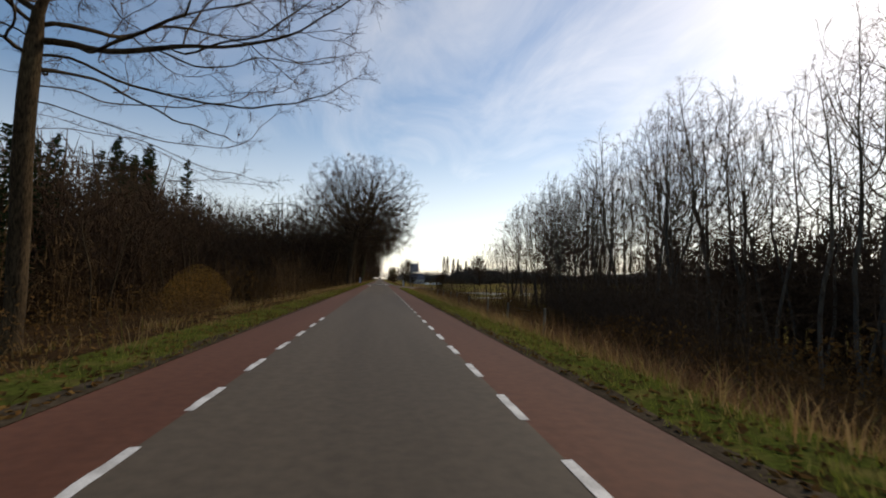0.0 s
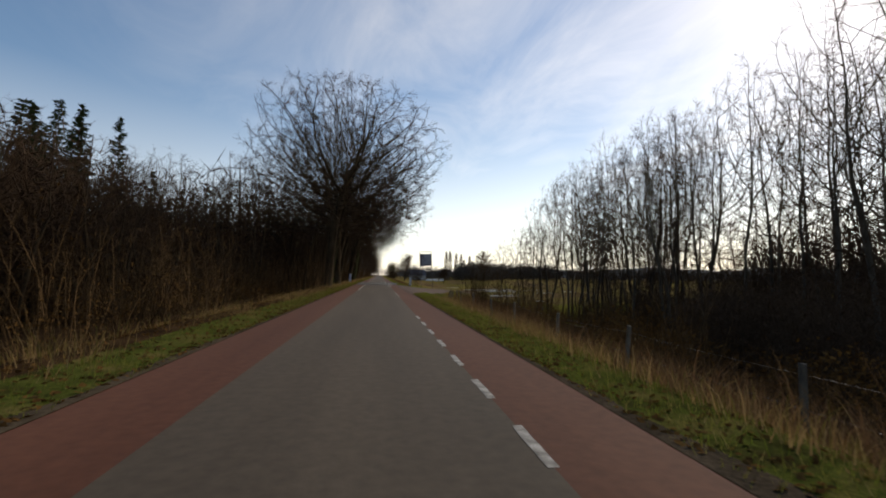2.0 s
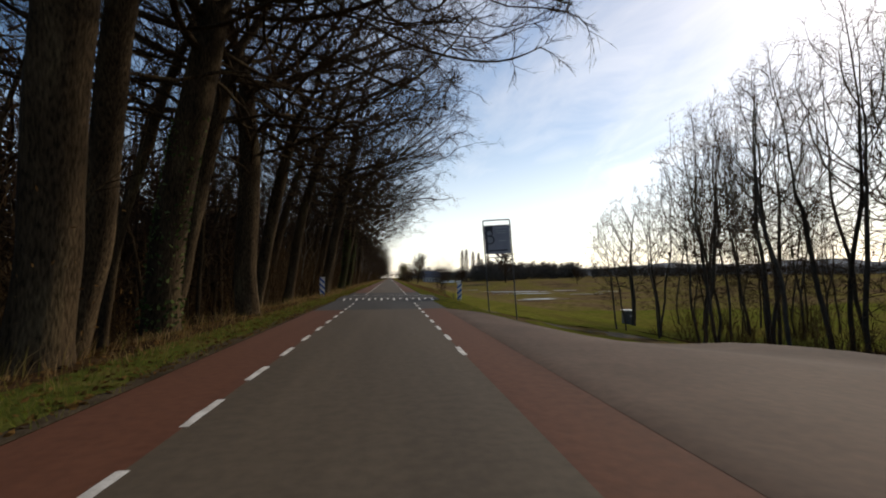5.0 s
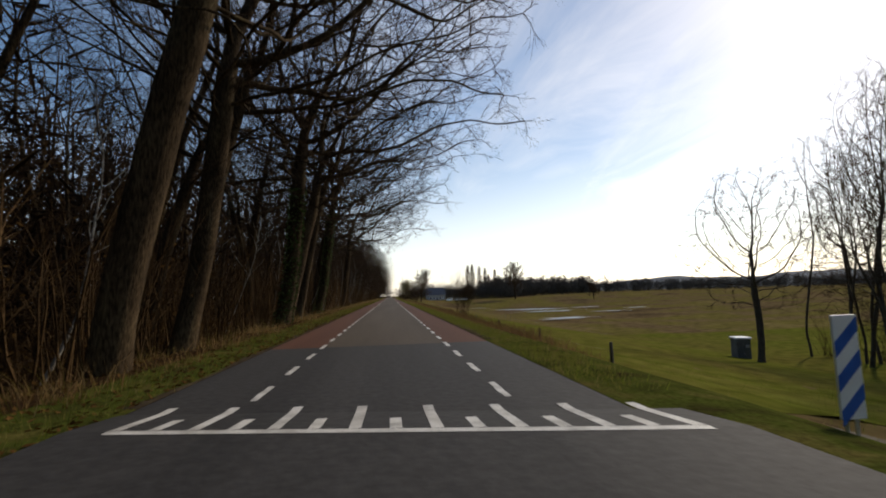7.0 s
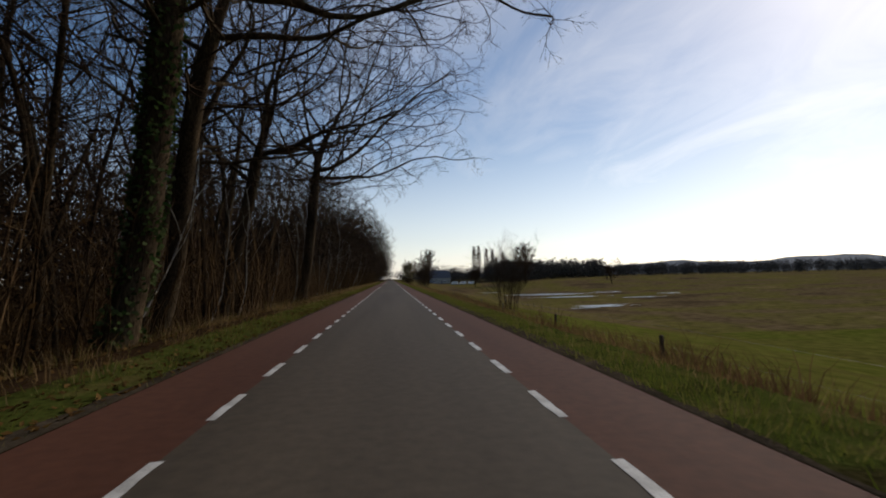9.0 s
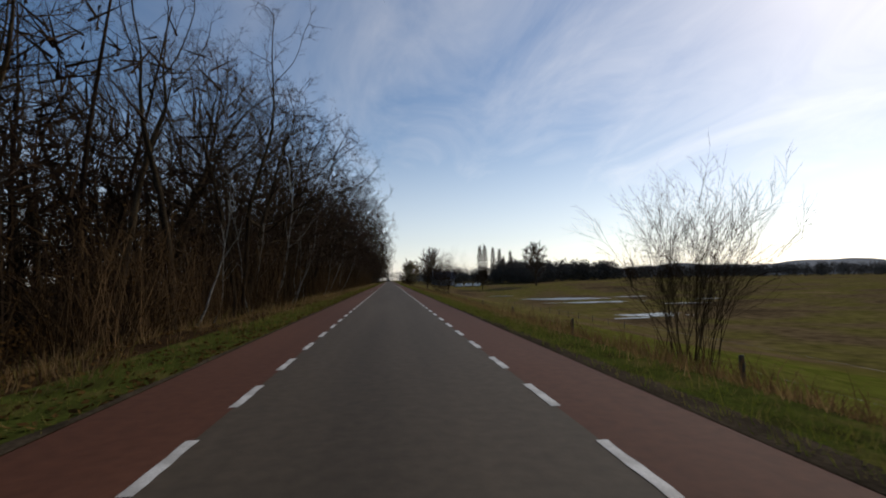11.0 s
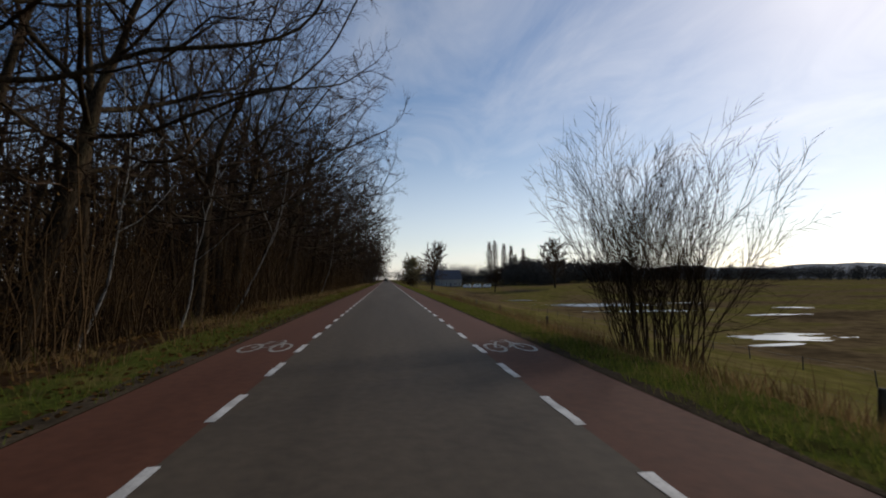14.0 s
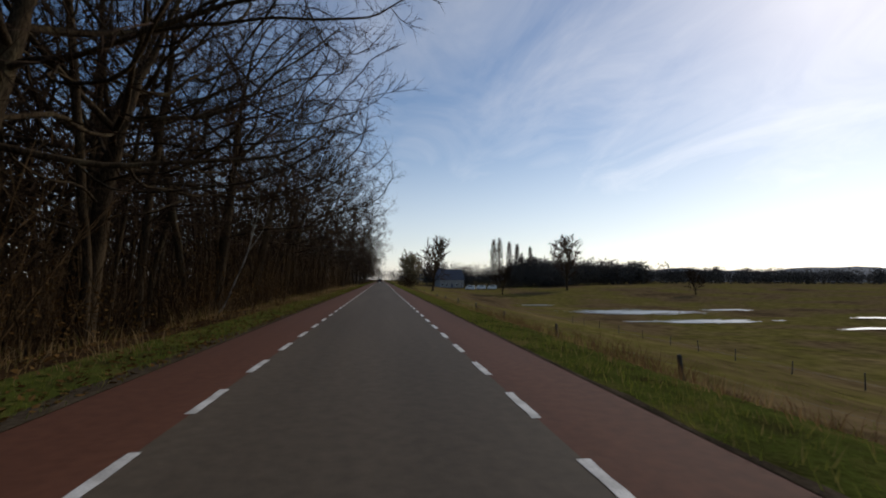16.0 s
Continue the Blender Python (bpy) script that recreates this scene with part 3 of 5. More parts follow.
def dome(g, n, centre, clear, top, radius, belly=0.35, foot=0.5):
    """Points spread through a domed crown: centre (x, y), lower and upper height, greatest radius, where that lies, and how wide it starts."""
    out = []
    while len(out) < n:
        t = g.random() ** 0.85
        wide = math.sqrt(max(0.0, 1 - ((t - belly) / (1 - belly)) ** 2)) if t > belly else foot + (1 - foot) * math.sin(math.pi / 2 * t / belly)
        if g.random() > wide ** 1.5:
            continue
        a, q = g.uniform(0, 2 * math.pi), g.random() ** 0.42
        # an uneven outline: lobes round the crown
        lobe = 1 + 0.12 * math.sin(3 * a + 5 * t + n) + 0.08 * math.sin(7 * a - 9 * t)
        out.append((centre[0] + radius * wide * lobe * q * math.cos(a), centre[1] + radius * wide * lobe * q * math.sin(a), clear + (top - clear) * t))
    return out


def spread_tree(seed, height, r0, clear, radius, n, lean=(0, 0), shift=(0, 0), step=0.6, tip=0.009, twig=0.9, twigs=5, droop=0.0, up=0.12, belly=0.35, foot=0.5, trunk_to=0.45, arms=(), bark=None, fine=None, stout=1.0, sway=0.05, crook=0.24):
    """A bare tree whose limbs fork their way towards free space in the crown; radii add up from the tips to the trunk."""
    g = Grower(seed)
    r = g.r
    # trunk
    pts = [Vector((0, 0, -0.6))]
    d = Vector((lean[0], lean[1], 1)).normalized()
    while pts[-1].z < height * trunk_to:
        d = (d + Vector((r.gauss(0, sway), r.gauss(0, sway), 0.015))).normalized()
        pts.append(pts[-1] + d * step)
    TRUNKS[seed] = pts
    head = pts[-1]
    goal = dome(r, n, (head.x + shift[0], head.y + shift[1]), clear, height, radius, belly, foot)
    for (ax, ay, az), (bx, by, bz), wide, count in arms:
        for k in range(count):
            t = r.random() ** 0.6
            w = wide * (0.25 + 0.75 * t)
            goal.append((ax + (bx - ax) * t + r.gauss(0, w) * 0.5, ay + (by - ay) * t + r.gauss(0, w) * 0.5, az + (bz - az) * t + abs(r.gauss(0, w)) * 0.4 - 0.1))
    A = np.array(goal)
    N = [tuple(p) for p in pts]
    parent = [i - 1 for i in range(len(N))]
    kids = [1] * (len(N) - 1) + [0]
    first = max(2, int(clear * 0.75 / step))      # nothing sprouts below this
    P = np.array(N)
    dist = np.full(len(A), 1e9)
    near = np.zeros(len(A), int)
    for i in range(first, len(N)):
        q = np.linalg.norm(A - P[i], axis=1)
        m = q < dist
        dist[m], near[m] = q[m], i
    alive = dist > step * 1.6
    for turn in range(70):
        if not alive.any():
            break
        idx, inv = np.unique(near[alive], return_inverse=True)
        way = np.zeros((len(idx), 3))
        P = np.array(N)
        np.add.at(way, inv, (A[alive] - P[near[alive]]) / dist[alive][:, None])
        fresh = []
        for k, i in enumerate(idx):
            if kids[i] >= 4:
                alive[near == i] = False
                continue
            w = Vector(way[k])
            if w.length < 1e-4:
                w = Vector((r.gauss(0, 1), r.gauss(0, 1), r.gauss(0, 1)))
            w = w.normalized() + Vector((r.gauss(0, crook), r.gauss(0, crook), up + r.gauss(0, crook)))
            if parent[i] >= 0:
                w += 0.35 * (Vector(N[i]) - Vector(N[parent[i]])).normalized()
            p = Vector(N[i]) + w.normalized() * step
            kids[i] += 1
            fresh.append(len(N))
            N.append(tuple(p))
            parent.append(int(i))
            kids.append(0)
        for i in fresh:
            q = np.linalg.norm(A - np.array(N[i]), axis=1)
            m = q < dist
            dist[m], near[m] = q[m], i
        alive &= dist > step * 1.6
    count = len(N)
    children = [[] for _ in range(count)]
    for i in range(1, count):
        children[parent[i]].append(i)
    # radii: every tip counts once, the trunk gets r0
    ends = [0] * count
    for i in reversed(range(count)):
        ends[i] = ends[i] or 1
        if parent[i] >= 0:
            ends[parent[i]] += ends[i]
    power = math.log(max(2.0, r0 / tip)) / math.log(max(2, ends[0]))
    rad = [tip * e ** power * (stout if i >= len(pts) else 1.0) for i, e in enumerate(ends)]
    for i in range(min(4, len(pts))):
        rad[i] *= (1.5, 1.22, 1.08, 1.02)[i]
    V = [Vector(p) for p in N]
    soft = list(V)
    for i in range(len(pts), count):
        if children[i]:
            c = max(children[i], key=lambda q: ends[q])
            soft[i] = V[i] * 0.5 + (V[parent[i]] + V[c]) * 0.25
    V = soft
    todo = [0]
    while todo:
        i = todo.pop()
        chain = [i] if parent[i] < 0 else [parent[i], i]
        while children[chain[-1]]:
            c = sorted(children[chain[-1]], key=lambda q: ends[q])
            todo += c[:-1]
            chain.append(c[-1])
        rr = [rad[j] for j in chain]
        if parent[i] >= 0:
            rr[0] = rr[1]
        thick = rr[0]
        if thick > 0.03:
            k = next((j for j, q in enumerate(rr) if q < 0.022), len(rr) - 1)
            k = max(1, k)
            g.tube([V[j] for j in chain[:k + 1]], rr[:k + 1], 9 if thick > 0.12 else 6 if thick > 0.06 else 4)
            if k < len(chain) - 1:
                g.tube([V[j] for j in chain[k:]], rr[k:], 3, twig=True)
        else:
            g.tube([V[j] for j in chain], rr, 3, twig=True)
        # fine twigs on the outer wood
        for j in chain[1:]:
            if ends[j] > 5 or (ends[j] > 1 and r.random() < 0.45):
                continue
            d = (V[j] - V[parent[j]]).normalized()
            for k in range(twigs if not children[j] else max(1, twigs // 2)):
                q = V[j].lerp(V[parent[j]], r.random() * 0.7)
                e = g.off(d, radians(r.uniform(12, 58)), droop)
                ln = twig * r.uniform(0.45, 1.15)
                g.tube([q, q + e * ln], [tip * 0.72, 0], 3, twig=True)
                for m in range(2):
                    q2 = q + e * ln * r.uniform(0.25, 0.75)
                    g.tube([q2, q2 + g.off(e, radians(r.uniform(25, 50)), droop) * ln * r.uniform(0.35, 0.6)], [tip * 0.55, 0], 3, twig=True)
    return g.meshes("tree", bark or BARK, fine or TWIG)


# segments, sides, wander, up, children, angle, ratio
MID = [(4, 4, 0.14, 0.07, 6, 40, 0.55), (3, 3, 0.16, 0.05, 6, 38, 0.62), (1, 3, 0.16, 0.02, 0, 0, 0)]


def tree_kind(meshes, name, label, category, group):
    """A first tree of its kind, out of which the others are copied."""
    e = thing(name, (0, 0, 0), label, category, group)
    part("trunk", meshes[0], None, e)
    part("crown", meshes[1], None, e)
    return e


used = set()


def plant(kind, x, y, turn, size=1.0, sink=0.0, tall=1.0):
    """The kind's first tree is moved to its place; later ones are copies."""
    m = pose(x, y, h(x, y) - sink, 0, 0, turn)
    if kind.name not in used:
        used.add(kind.name)
        ob = kind
        ob.matrix_basis = m
    else:
        ob = copy_thing(kind, m)
    ob.scale = (size, size, size * tall)
    return ob


rnd = random.Random(11)
AVENUE_LABEL = "tall bare roadside oak with spreading limbs over the verge"
LONG_LABEL = "tall bare roadside oak with long boughs over the road"
DENSE_LABEL = "bare oak with a dense twiggy crown beside the road"
grand = [tree_kind(spread_tree(26 + k, 24.0, 0.46, 7.2, 11.8, 4000, lean=(0.02, 0), shift=(0.1, 0), belly=0.42, foot=0.8, trunk_to=0.44, up=-0.02, tip=0.0155, step=0.55, twigs=6, sway=0.03, stout=1.1, crook=0.13), "oak_tree", AVENUE_LABEL, "tree", "roadside oaks") for k in range(2)]
avenue = [tree_kind(spread_tree(20 + k, 22, 0.31, 6.0, 8.4, 1350, lean=(0.14, 0), shift=(1.2, 0), belly=0.4, foot=0.65, trunk_to=0.46, tip=0.0125, step=0.5, twigs=4, sway=0.03), "oak_tree", AVENUE_LABEL, "tree", "roadside oaks") for k in range(3)]
overhang = [tree_kind(spread_tree(120 + k, 22, 0.34, 7.0, 8.6, 1300, lean=(0.22, 0), shift=(1.2, 0), belly=0.4, foot=0.65, trunk_to=0.44, tip=0.0125, step=0.5, twigs=4, sway=0.03, stout=1.2, arms=arms), "oak_tree", LONG_LABEL, "tree", "roadside oaks") for k, arms in enumerate((
    (((2.2, 0, 8.0), (11.5, -1.0, 11.0), 2.6, 180), ((2.6, 0, 9.5), (10.5, 4.0, 14.0), 2.6, 150)),
    (((2.2, 0, 7.5), (12.0, 1.5, 10.2), 2.6, 200), ((2.6, 0, 10), (11.0, -4.0, 14.0), 2.6, 150), ((2.6, 0, 11), (10.5, 4.5, 16), 2.6, 140))))]
low_oak = [tree_kind(spread_tree(40 + k, 17.5, 0.27, 3.6, 7.4, 1350, lean=(0.12, 0), shift=(0.9, 0), belly=0.42, foot=0.75, trunk_to=0.4, tip=0.0145, step=0.5, twigs=5, sway=0.03), "oak_tree", DENSE_LABEL, "tree", "roadside oaks") for k in range(3)]
far_oak = [tree_kind(spread_tree(50 + k, 17, 0.26, 3.0, 7.0, 520, shift=(0.8, 0), belly=0.45, foot=0.7, trunk_to=0.4, tip=0.024, twigs=5, step=0.7, twig=1.2), "oak_tree", DENSE_LABEL, "tree", "roadside oaks") for k in range(2)]
wood = [tree_kind(spread_tree(60 + k, 21, 0.09 + 0.02 * k, 6.0, 3.6 + 0.2 * k, 330, lean=(rnd.uniform(-.05, .10), rnd.uniform(-.05, .05)), belly=0.5, foot=0.4, trunk_to=0.6, tip=0.013, twigs=5, step=0.7, twig=1.1, up=0.3, crook=0.12), "forest_tree", "slender bare tree in the dense wood", "tree", "trees of the wood") for k in range(6)]
alder = [tree_kind(spread_tree(80 + k, 22, 0.12 + 0.010 * k, 3.2, 3.3 + 0.25 * k, 620, lean=(rnd.uniform(-.06, .06), rnd.uniform(-.06, .06)), belly=0.6, foot=0.42, trunk_to=0.5, tip=0.0155, twigs=5, step=0.6, twig=1.0, up=0.3, droop=0.12, crook=0.09, bark=BARK_GREY), "alder_tree", "tall thin bare alder with fine upright twigs", "tree", "alders beside the meadow") for k in range(5)]


def spruce(seed, height):
    """Drooping whorls of needled branches round a straight stem."""
    g = Grower(seed)
    r = g.r
    g.tube([Vector((0, 0, -0.5)), Vector((0, 0, height * 0.5)), Vector((0, 0, height))], [0.28, 0.16, 0.02], 7)
    z = height * 0.18
    while z < height * 0.99:
        k = 1 - z / height
        ln = 0.5 + 4.2 * k ** 0.85
        for b in range(6):
            a = r.uniform(0, 2 * math.pi)
            d = Vector((math.cos(a), math.sin(a), 0.25 - 0.75 * k))
            pts = g.path(Vector((0, 0, z + r.uniform(-.2, .2))), d, ln * r.uniform(0.7, 1.1), 3, 0.08, 0.05)
            g.tube(pts, [0.03, 0.02, 0.015, 0.008], 3)
            for s in range(7):
                t = r.random() ** 0.7
                i = min(int(t * 3), 2)
                q = pts[i].lerp(pts[i + 1], t * 3 - i)
                w = 0.35 + 0.65 * k * r.random()
                e = Vector((r.uniform(-1, 1), r.uniform(-1, 1), r.uniform(-0.9, 0.2))).normalized() * (w * 1.5)
                g.tube([q, q + e], [w * 0.3, 0], 3, twig=True)
        z += 0.62 + 0.4 * k
    return g.meshes("spruce", BARK, NEEDLE)


spruces = [tree_kind(spruce(100 + k, 30), "spruce_tree", "dark green spruce rising above the wood", "tree", "spruces in the wood") for k in range(2)]
for s in spruces:
    s.children[1].name = "crown"


def thicket(seed, stems, height, spread, leafy=0, mat=None, lean=0.25, twig_n=6, leaf=None):
    """A many-stemmed shrub with thin side twigs."""
    g = Grower(seed)
    r = g.r
    for s in range(stems):
        a, q = r.uniform(0, 2 * math.pi), spread * 0.35 * math.sqrt(r.random())
        p = Vector((q * math.cos(a), q * math.sin(a), -0.15))
        d = Vector((math.cos(a) * lean * r.uniform(0.2, 1.3), math.sin(a) * lean * r.uniform(0.2, 1.3), 1))
        ln = height * r.uniform(0.55, 1.05)
        pts = g.path(p, d, ln, 4, 0.15, 0.02)
        r0 = r.uniform(0.012, 0.028) * height / 4
        g.tube(pts, [r0, r0 * .8, r0 * .6, r0 * .4, r0 * .2], 3)
        for t in range(twig_n):
            i = r.randrange(0, 4)
            q = pts[i].lerp(pts[i + 1], r.random())
            e = g.off((pts[i + 1] - pts[i]).normalized(), radians(r.uniform(22, 50))) * ln * r.uniform(0.12, 0.28)
            g.tube([q, q + e], [max(r0 * .42, 0.006), 0], 3, twig=True)
    leaves_v, leaves_f = [], []
    for l in range(leafy):
        a, q = r.uniform(0, 2 * math.pi), spread * 0.5 * math.sqrt(r.random())
        z = height * r.random() ** 0.8 * (1 - 0.5 * (q / (spread * .5)) ** 2)
        c = Vector((q * math.cos(a), q * math.sin(a), z))
        u = Vector((r.gauss(0, 1), r.gauss(0, 1), r.gauss(0, 1))).normalized()
        w = u.orthogonal().normalized()
        s = r.uniform(0.025, 0.06)
        n = len(leaves_v)
        leaves_v += [c - u * s, c + w * s * .5, c + u * s, c - w * s * .5]
        leaves_f.append((n, n + 1, n + 2, n + 3))
    return g.meshes("shrub", mat or STEM, mat or STEM), (mesh_of("leaves", leaves_v, leaves_f, leaf or DRYLEAF) if leafy else None)


def shrub_kind(name, label, group, *args, **kw):
    (wood_me, twig_me), leaves = thicket(*args, **kw)
    e = thing(name, (0, 0, 0), label, "shrub", group)
    tagged(part("stem_growth", wood_me, None, e), kind="stuff")
    tagged(part("twig_growth", twig_me, None, e), kind="stuff")
    if leaves:
        tagged(part("dry_foliage", leaves, None, e), kind="stuff")
    return e


coppice = [shrub_kind("coppice_shrub", "brown bare coppice stems at the edge of the wood", "undergrowth of the wood", 200 + k, 22, 4.4, 3.6, 110, twig_n=7) for k in range(4)]
bramble = [shrub_kind("bramble_thicket", "low rusty brown bramble and bracken thicket", "undergrowth of the wood", 220 + k, 24, 1.7, 3.2, 480, lean=0.7) for k in range(3)]
golden = shrub_kind("golden_shrub", "rounded golden-brown shrub still holding dry leaves", "", 240, 70, 4.8, 6.0, 14000, lean=0.35, leaf=GOLDLEAF)
def whips(seed, stems, height, spread):
    """A shrub of long whippy stems that fork twice."""
    g = Grower(seed, 0.0045)
    r = g.r
    for k in range(stems):
        a, q = r.uniform(0, 2 * math.pi), spread * 0.3 * math.sqrt(r.random())
        d = Vector((math.cos(a) * 0.36 * r.random(), math.sin(a) * 0.36 * r.random(), 1))
        g.limb(Vector((q * math.cos(a), q * math.sin(a), -0.2)), d, height * r.uniform(0.62, 1.0), r.uniform(0.012, 0.024), 0, [(6, 4, 0.11, 0.0, 10, 30, 0.36), (3, 3, 0.13, 0.03, 6, 34, 0.5), (2, 3, 0.12, 0.0, 0, 0, 0)])
    e = thing("willow_shrub", (0, 0, 0), "bare many-stemmed willow shrub on the verge", "shrub", "verge shrubs")
    wood_me, twig_me = g.meshes("willow", TWIG, TWIG)
    tagged(part("stem_growth", wood_me, None, e), kind="stuff")
    tagged(part("twig_growth", twig_me, None, e), kind="stuff")
    return e


willow = [whips(250, 72, 5.3, 3.4), whips(251, 46, 7.4, 3.4)]

# -- roadside trees along the wood, by their places on the verge
first_oak = tree_kind(spread_tree(33, 14.5, 0.23, 7.6, 7.4, 1700, lean=(0.085, 0.0), shift=(2.0, 0.6), belly=0.4, foot=0.7, trunk_to=0.6, step=0.4, tip=0.0095, twig=0.65, twigs=7, up=-0.04, stout=1.0, sway=0.012, arms=(((0.5, 0.2, 5.2), (4.8, 6.6, 5.9), 0.9, 130), ((0.6, 0.3, 6.3), (4.2, 3.8, 6.5), 0.9, 110), ((0.8, 0.4, 7.4), (7.6, 3.8, 8.3), 1.2, 210), ((0.6, 0.3, 7.0), (3.4, 8.2, 7.8), 1.1, 130))), "oak_tree", "young bare oak whose branches reach over the road", "tree", "roadside oaks")
plant(first_oak, -9.3, 12.6, 0)
for x, y, k, s, turn in ((-5.5, 83.8, 0, 1.0, 0), (-5.8, 88.6, 1, 0.95, 20), (-5.3, 94.5, 0, 0.92, 140)):
    plant(grand[k], x, y, turn, s)
for x, y, k, s, turn in ((-6.2, 146.6, 1, 1.0, 8), (-8.8, 160.5, 0, 0.95, -6), (-5.4, 115.4, 0, 1.05, -18), (-5.7, 119.2, 1, 0.9, 12), (-5.5, 130.3, 1, 1.02, -12), (-5.7, 132.4, 0, 0.9, 10), (-6.6, 170, 1, 1.04, -4)):
    plant(overhang[k], x, y, turn, s)
for x, y, k, s, turn in (
        (-6.5, 86.0, 2, 0.95, -15), (-6.9, 91.2, 0, 0.95, 25), (-6.3, 106, 1, 0.95, -20), (-6.4, 99, 0, 0.95, 10), (-9.0, 110, 2, 0.95, 8), (-7.2, 123.5, 0, 0.95, -10), (-6.4, 139, 0, 0.95, 14), (-7.6, 151.5, 2, 0.95, -14), (-10.5, 127, 1, 0.95, 30), (-11, 142, 2, 1.0, -30), (-10, 155, 1, 0.9, 20)):
    plant(avenue[k], x, y, turn, s)
plant(grand[0], -17, 203, 60, 0.92)
plant(grand[1], -13.5, 262, 100, 0.92)
for i in range(15):
    y = 197 + i * 8.6 + rnd.uniform(-1.5, 1.5)
    plant(low_oak[i % 3], -9.1 + rnd.uniform(-0.6, 0.4), y, rnd.uniform(-25, 25), rnd.uniform(0.86, 0.95) if i < 4 else rnd.uniform(0.95, 1.12))
for i in range(18):
    plant(far_oak[i % 2], -8.0 + rnd.uniform(-0.8, 0.8), 326 + i * 11 + rnd.uniform(-3, 3), rnd.uniform(-30, 30), rnd.uniform(0.9, 1.05))

# ivy climbing three of the roadside trunks
def ivy(x, y, trunk, turn, tall, seed):
    r = random.Random(seed)
    v, f = [], []
    for i in range(1500):
        z = tall * r.random() ** 0.85
        a = r.uniform(0, 2 * math.pi)
        q = (0.42 if z < 1 else 0.32) + r.uniform(0, 0.14)
        i = max(k for k in range(len(TRUNKS[trunk]) - 1) if TRUNKS[trunk][k].z <= z)
        b, e = TRUNKS[trunk][i], TRUNKS[trunk][i + 1]
        c = b.lerp(e, (z - b.z) / (e.z - b.z)) + Vector((q * math.cos(a), q * math.sin(a), 0))
        u = Vector((r.gauss(0, 1), r.gauss(0, 1), r.gauss(0, 1))).normalized()
        w = u.orthogonal().normalized()
        s = r.uniform(0.035, 0.075)
        n = len(v)
        v += [c - u * s, c + w * s, c + u * s * 1.3, c - w * s]
        f.append((n, n + 1, n + 2, n + 3))
    ob = new("ivy", mesh_of("ivy", v, f, IVY))
    ob.matrix_basis = pose(x, y, h(x, y), 0, 0, turn)
    tagged(ob, "dark green ivy climbing a roadside trunk", "ivy", kind="stuff")


for k, (x, y, trunk, turn, tall) in enumerate(((-5.5, 130.3, 121, -12, 7.0), (-6.2, 146.6, 121, 8, 9.0), (-5.8, 88.6, 27, 20, 6.0))):
    ivy(x, y, trunk, turn, tall, 500 + k)

# pale saplings leaning out of the edge of the wood
sapling = [tree_kind(broadleaf(160 + k, 7.5, 0.05, 0.4, 7, 1.7, MID, lean=(0.3, 0.1 * k), bias=(0.3, 0), rise=0.9, wander=0.11, bark=BIRCH, least=0.008), "birch_sapling", "thin pale birch sapling leaning out of the wood", "tree", "saplings at the edge of the wood") for k in range(3)]
for i in range(20):
    y = 120 + i * 5.6 + rnd.uniform(-2.4, 2.4)
    plant(sapling[i % 3], -6.3 - rnd.random() * 2.2, y, rnd.uniform(-70, 70), rnd.uniform(0.7, 1.15))

for x, y, turn, size in ((-8.0, 196, 20, 1.5), (-9.0, 196.6, 150, 1.2), (-7.4, 203, 70, 1.0), (-7.8, 262, 10, 1.2), (-7.2, 231, -30, 1.1)):
    plant(sapling[rnd.randrange(3)], x, y, turn, size)

# -- the wood behind them
def grown(x, y):
    """The wood stands lower where it begins, rising away from the road."""
    low = min(1.0, (0.58 * abs(x) + 1.6) / 22)
    return low + (1 - low) * smooth(76, 96, y)


for i in range(120):
    y = 100 + i * 1.7 + rnd.uniform(-2, 2)
    x = -8.8 - rnd.random() * 16
    plant(wood[i % 6], x, y, rnd.uniform(0, 360), rnd.uniform(0.85, 1.12), tall=rnd.uniform(0.95, 1.1))
for i in range(50):
    x, y = -11 - rnd.random() * 26, 50 + i * 1.0
    plant(wood[i % 6], x, y, rnd.uniform(0, 360), rnd.uniform(0.85, 1.05) * grown(x, y))
for i in range(135):
    y = 16 + (i / 135) ** 1.1 * 400 + rnd.uniform(-3, 3)
    x = -9.0 - rnd.random() ** 1.25 * 40
    if y < 68:
        x -= 8
    plant(wood[i % 6], x, y, rnd.uniform(0, 360), rnd.uniform(0.82, 1.05) * grown(x, y), tall=rnd.uniform(0.95, 1.1))
for x, y, s in ((-71, 149, 1.5), (-66, 140, 1.35), (-52, 129, 1.2), (-60, 124, 1.25), (-48, 100, 0.95), (-44, 84, 0.85), (-40, 70, 0.75), (-55, 108, 1.05), (-38, 58, 0.7), (-80, 160, 1.4), (-34, 48, 0.6), (-62, 165, 1.1), (-30, 40, 0.55), (-42, 78, 0.9), (-50, 92, 1.0), (-58, 115, 1.1), (-46, 64, 0.8), (-66, 130, 1.15), (-74, 140, 1.2), (-36, 52, 0.62), (-56, 84, 0.9), (-70, 110, 1.0)):
    plant(spruces[rnd.randrange(2)], x, y, rnd.uniform(0, 360), s)
for i in range(125):
    y = 8 + (i / 125) ** 1.2 * 330 + rnd.uniform(-1, 1)
    x = -5.7 - rnd.random() ** 1.4 * 18
    if y < 70:
        x -= 2.5
    if y < 38 and x > -19:
        x -= 12
    plant(coppice[i % 4], x, y, rnd.uniform(0, 360), rnd.uniform(0.7, 1.25))
for i in range(70):
    y = 10 + (i / 70) ** 1.1 * 300 + rnd.uniform(-2, 2)
    plant(bramble[i % 3], -6.6 - rnd.random() * 7, y, rnd.uniform(0, 360), rnd.uniform(0.8, 1.4))
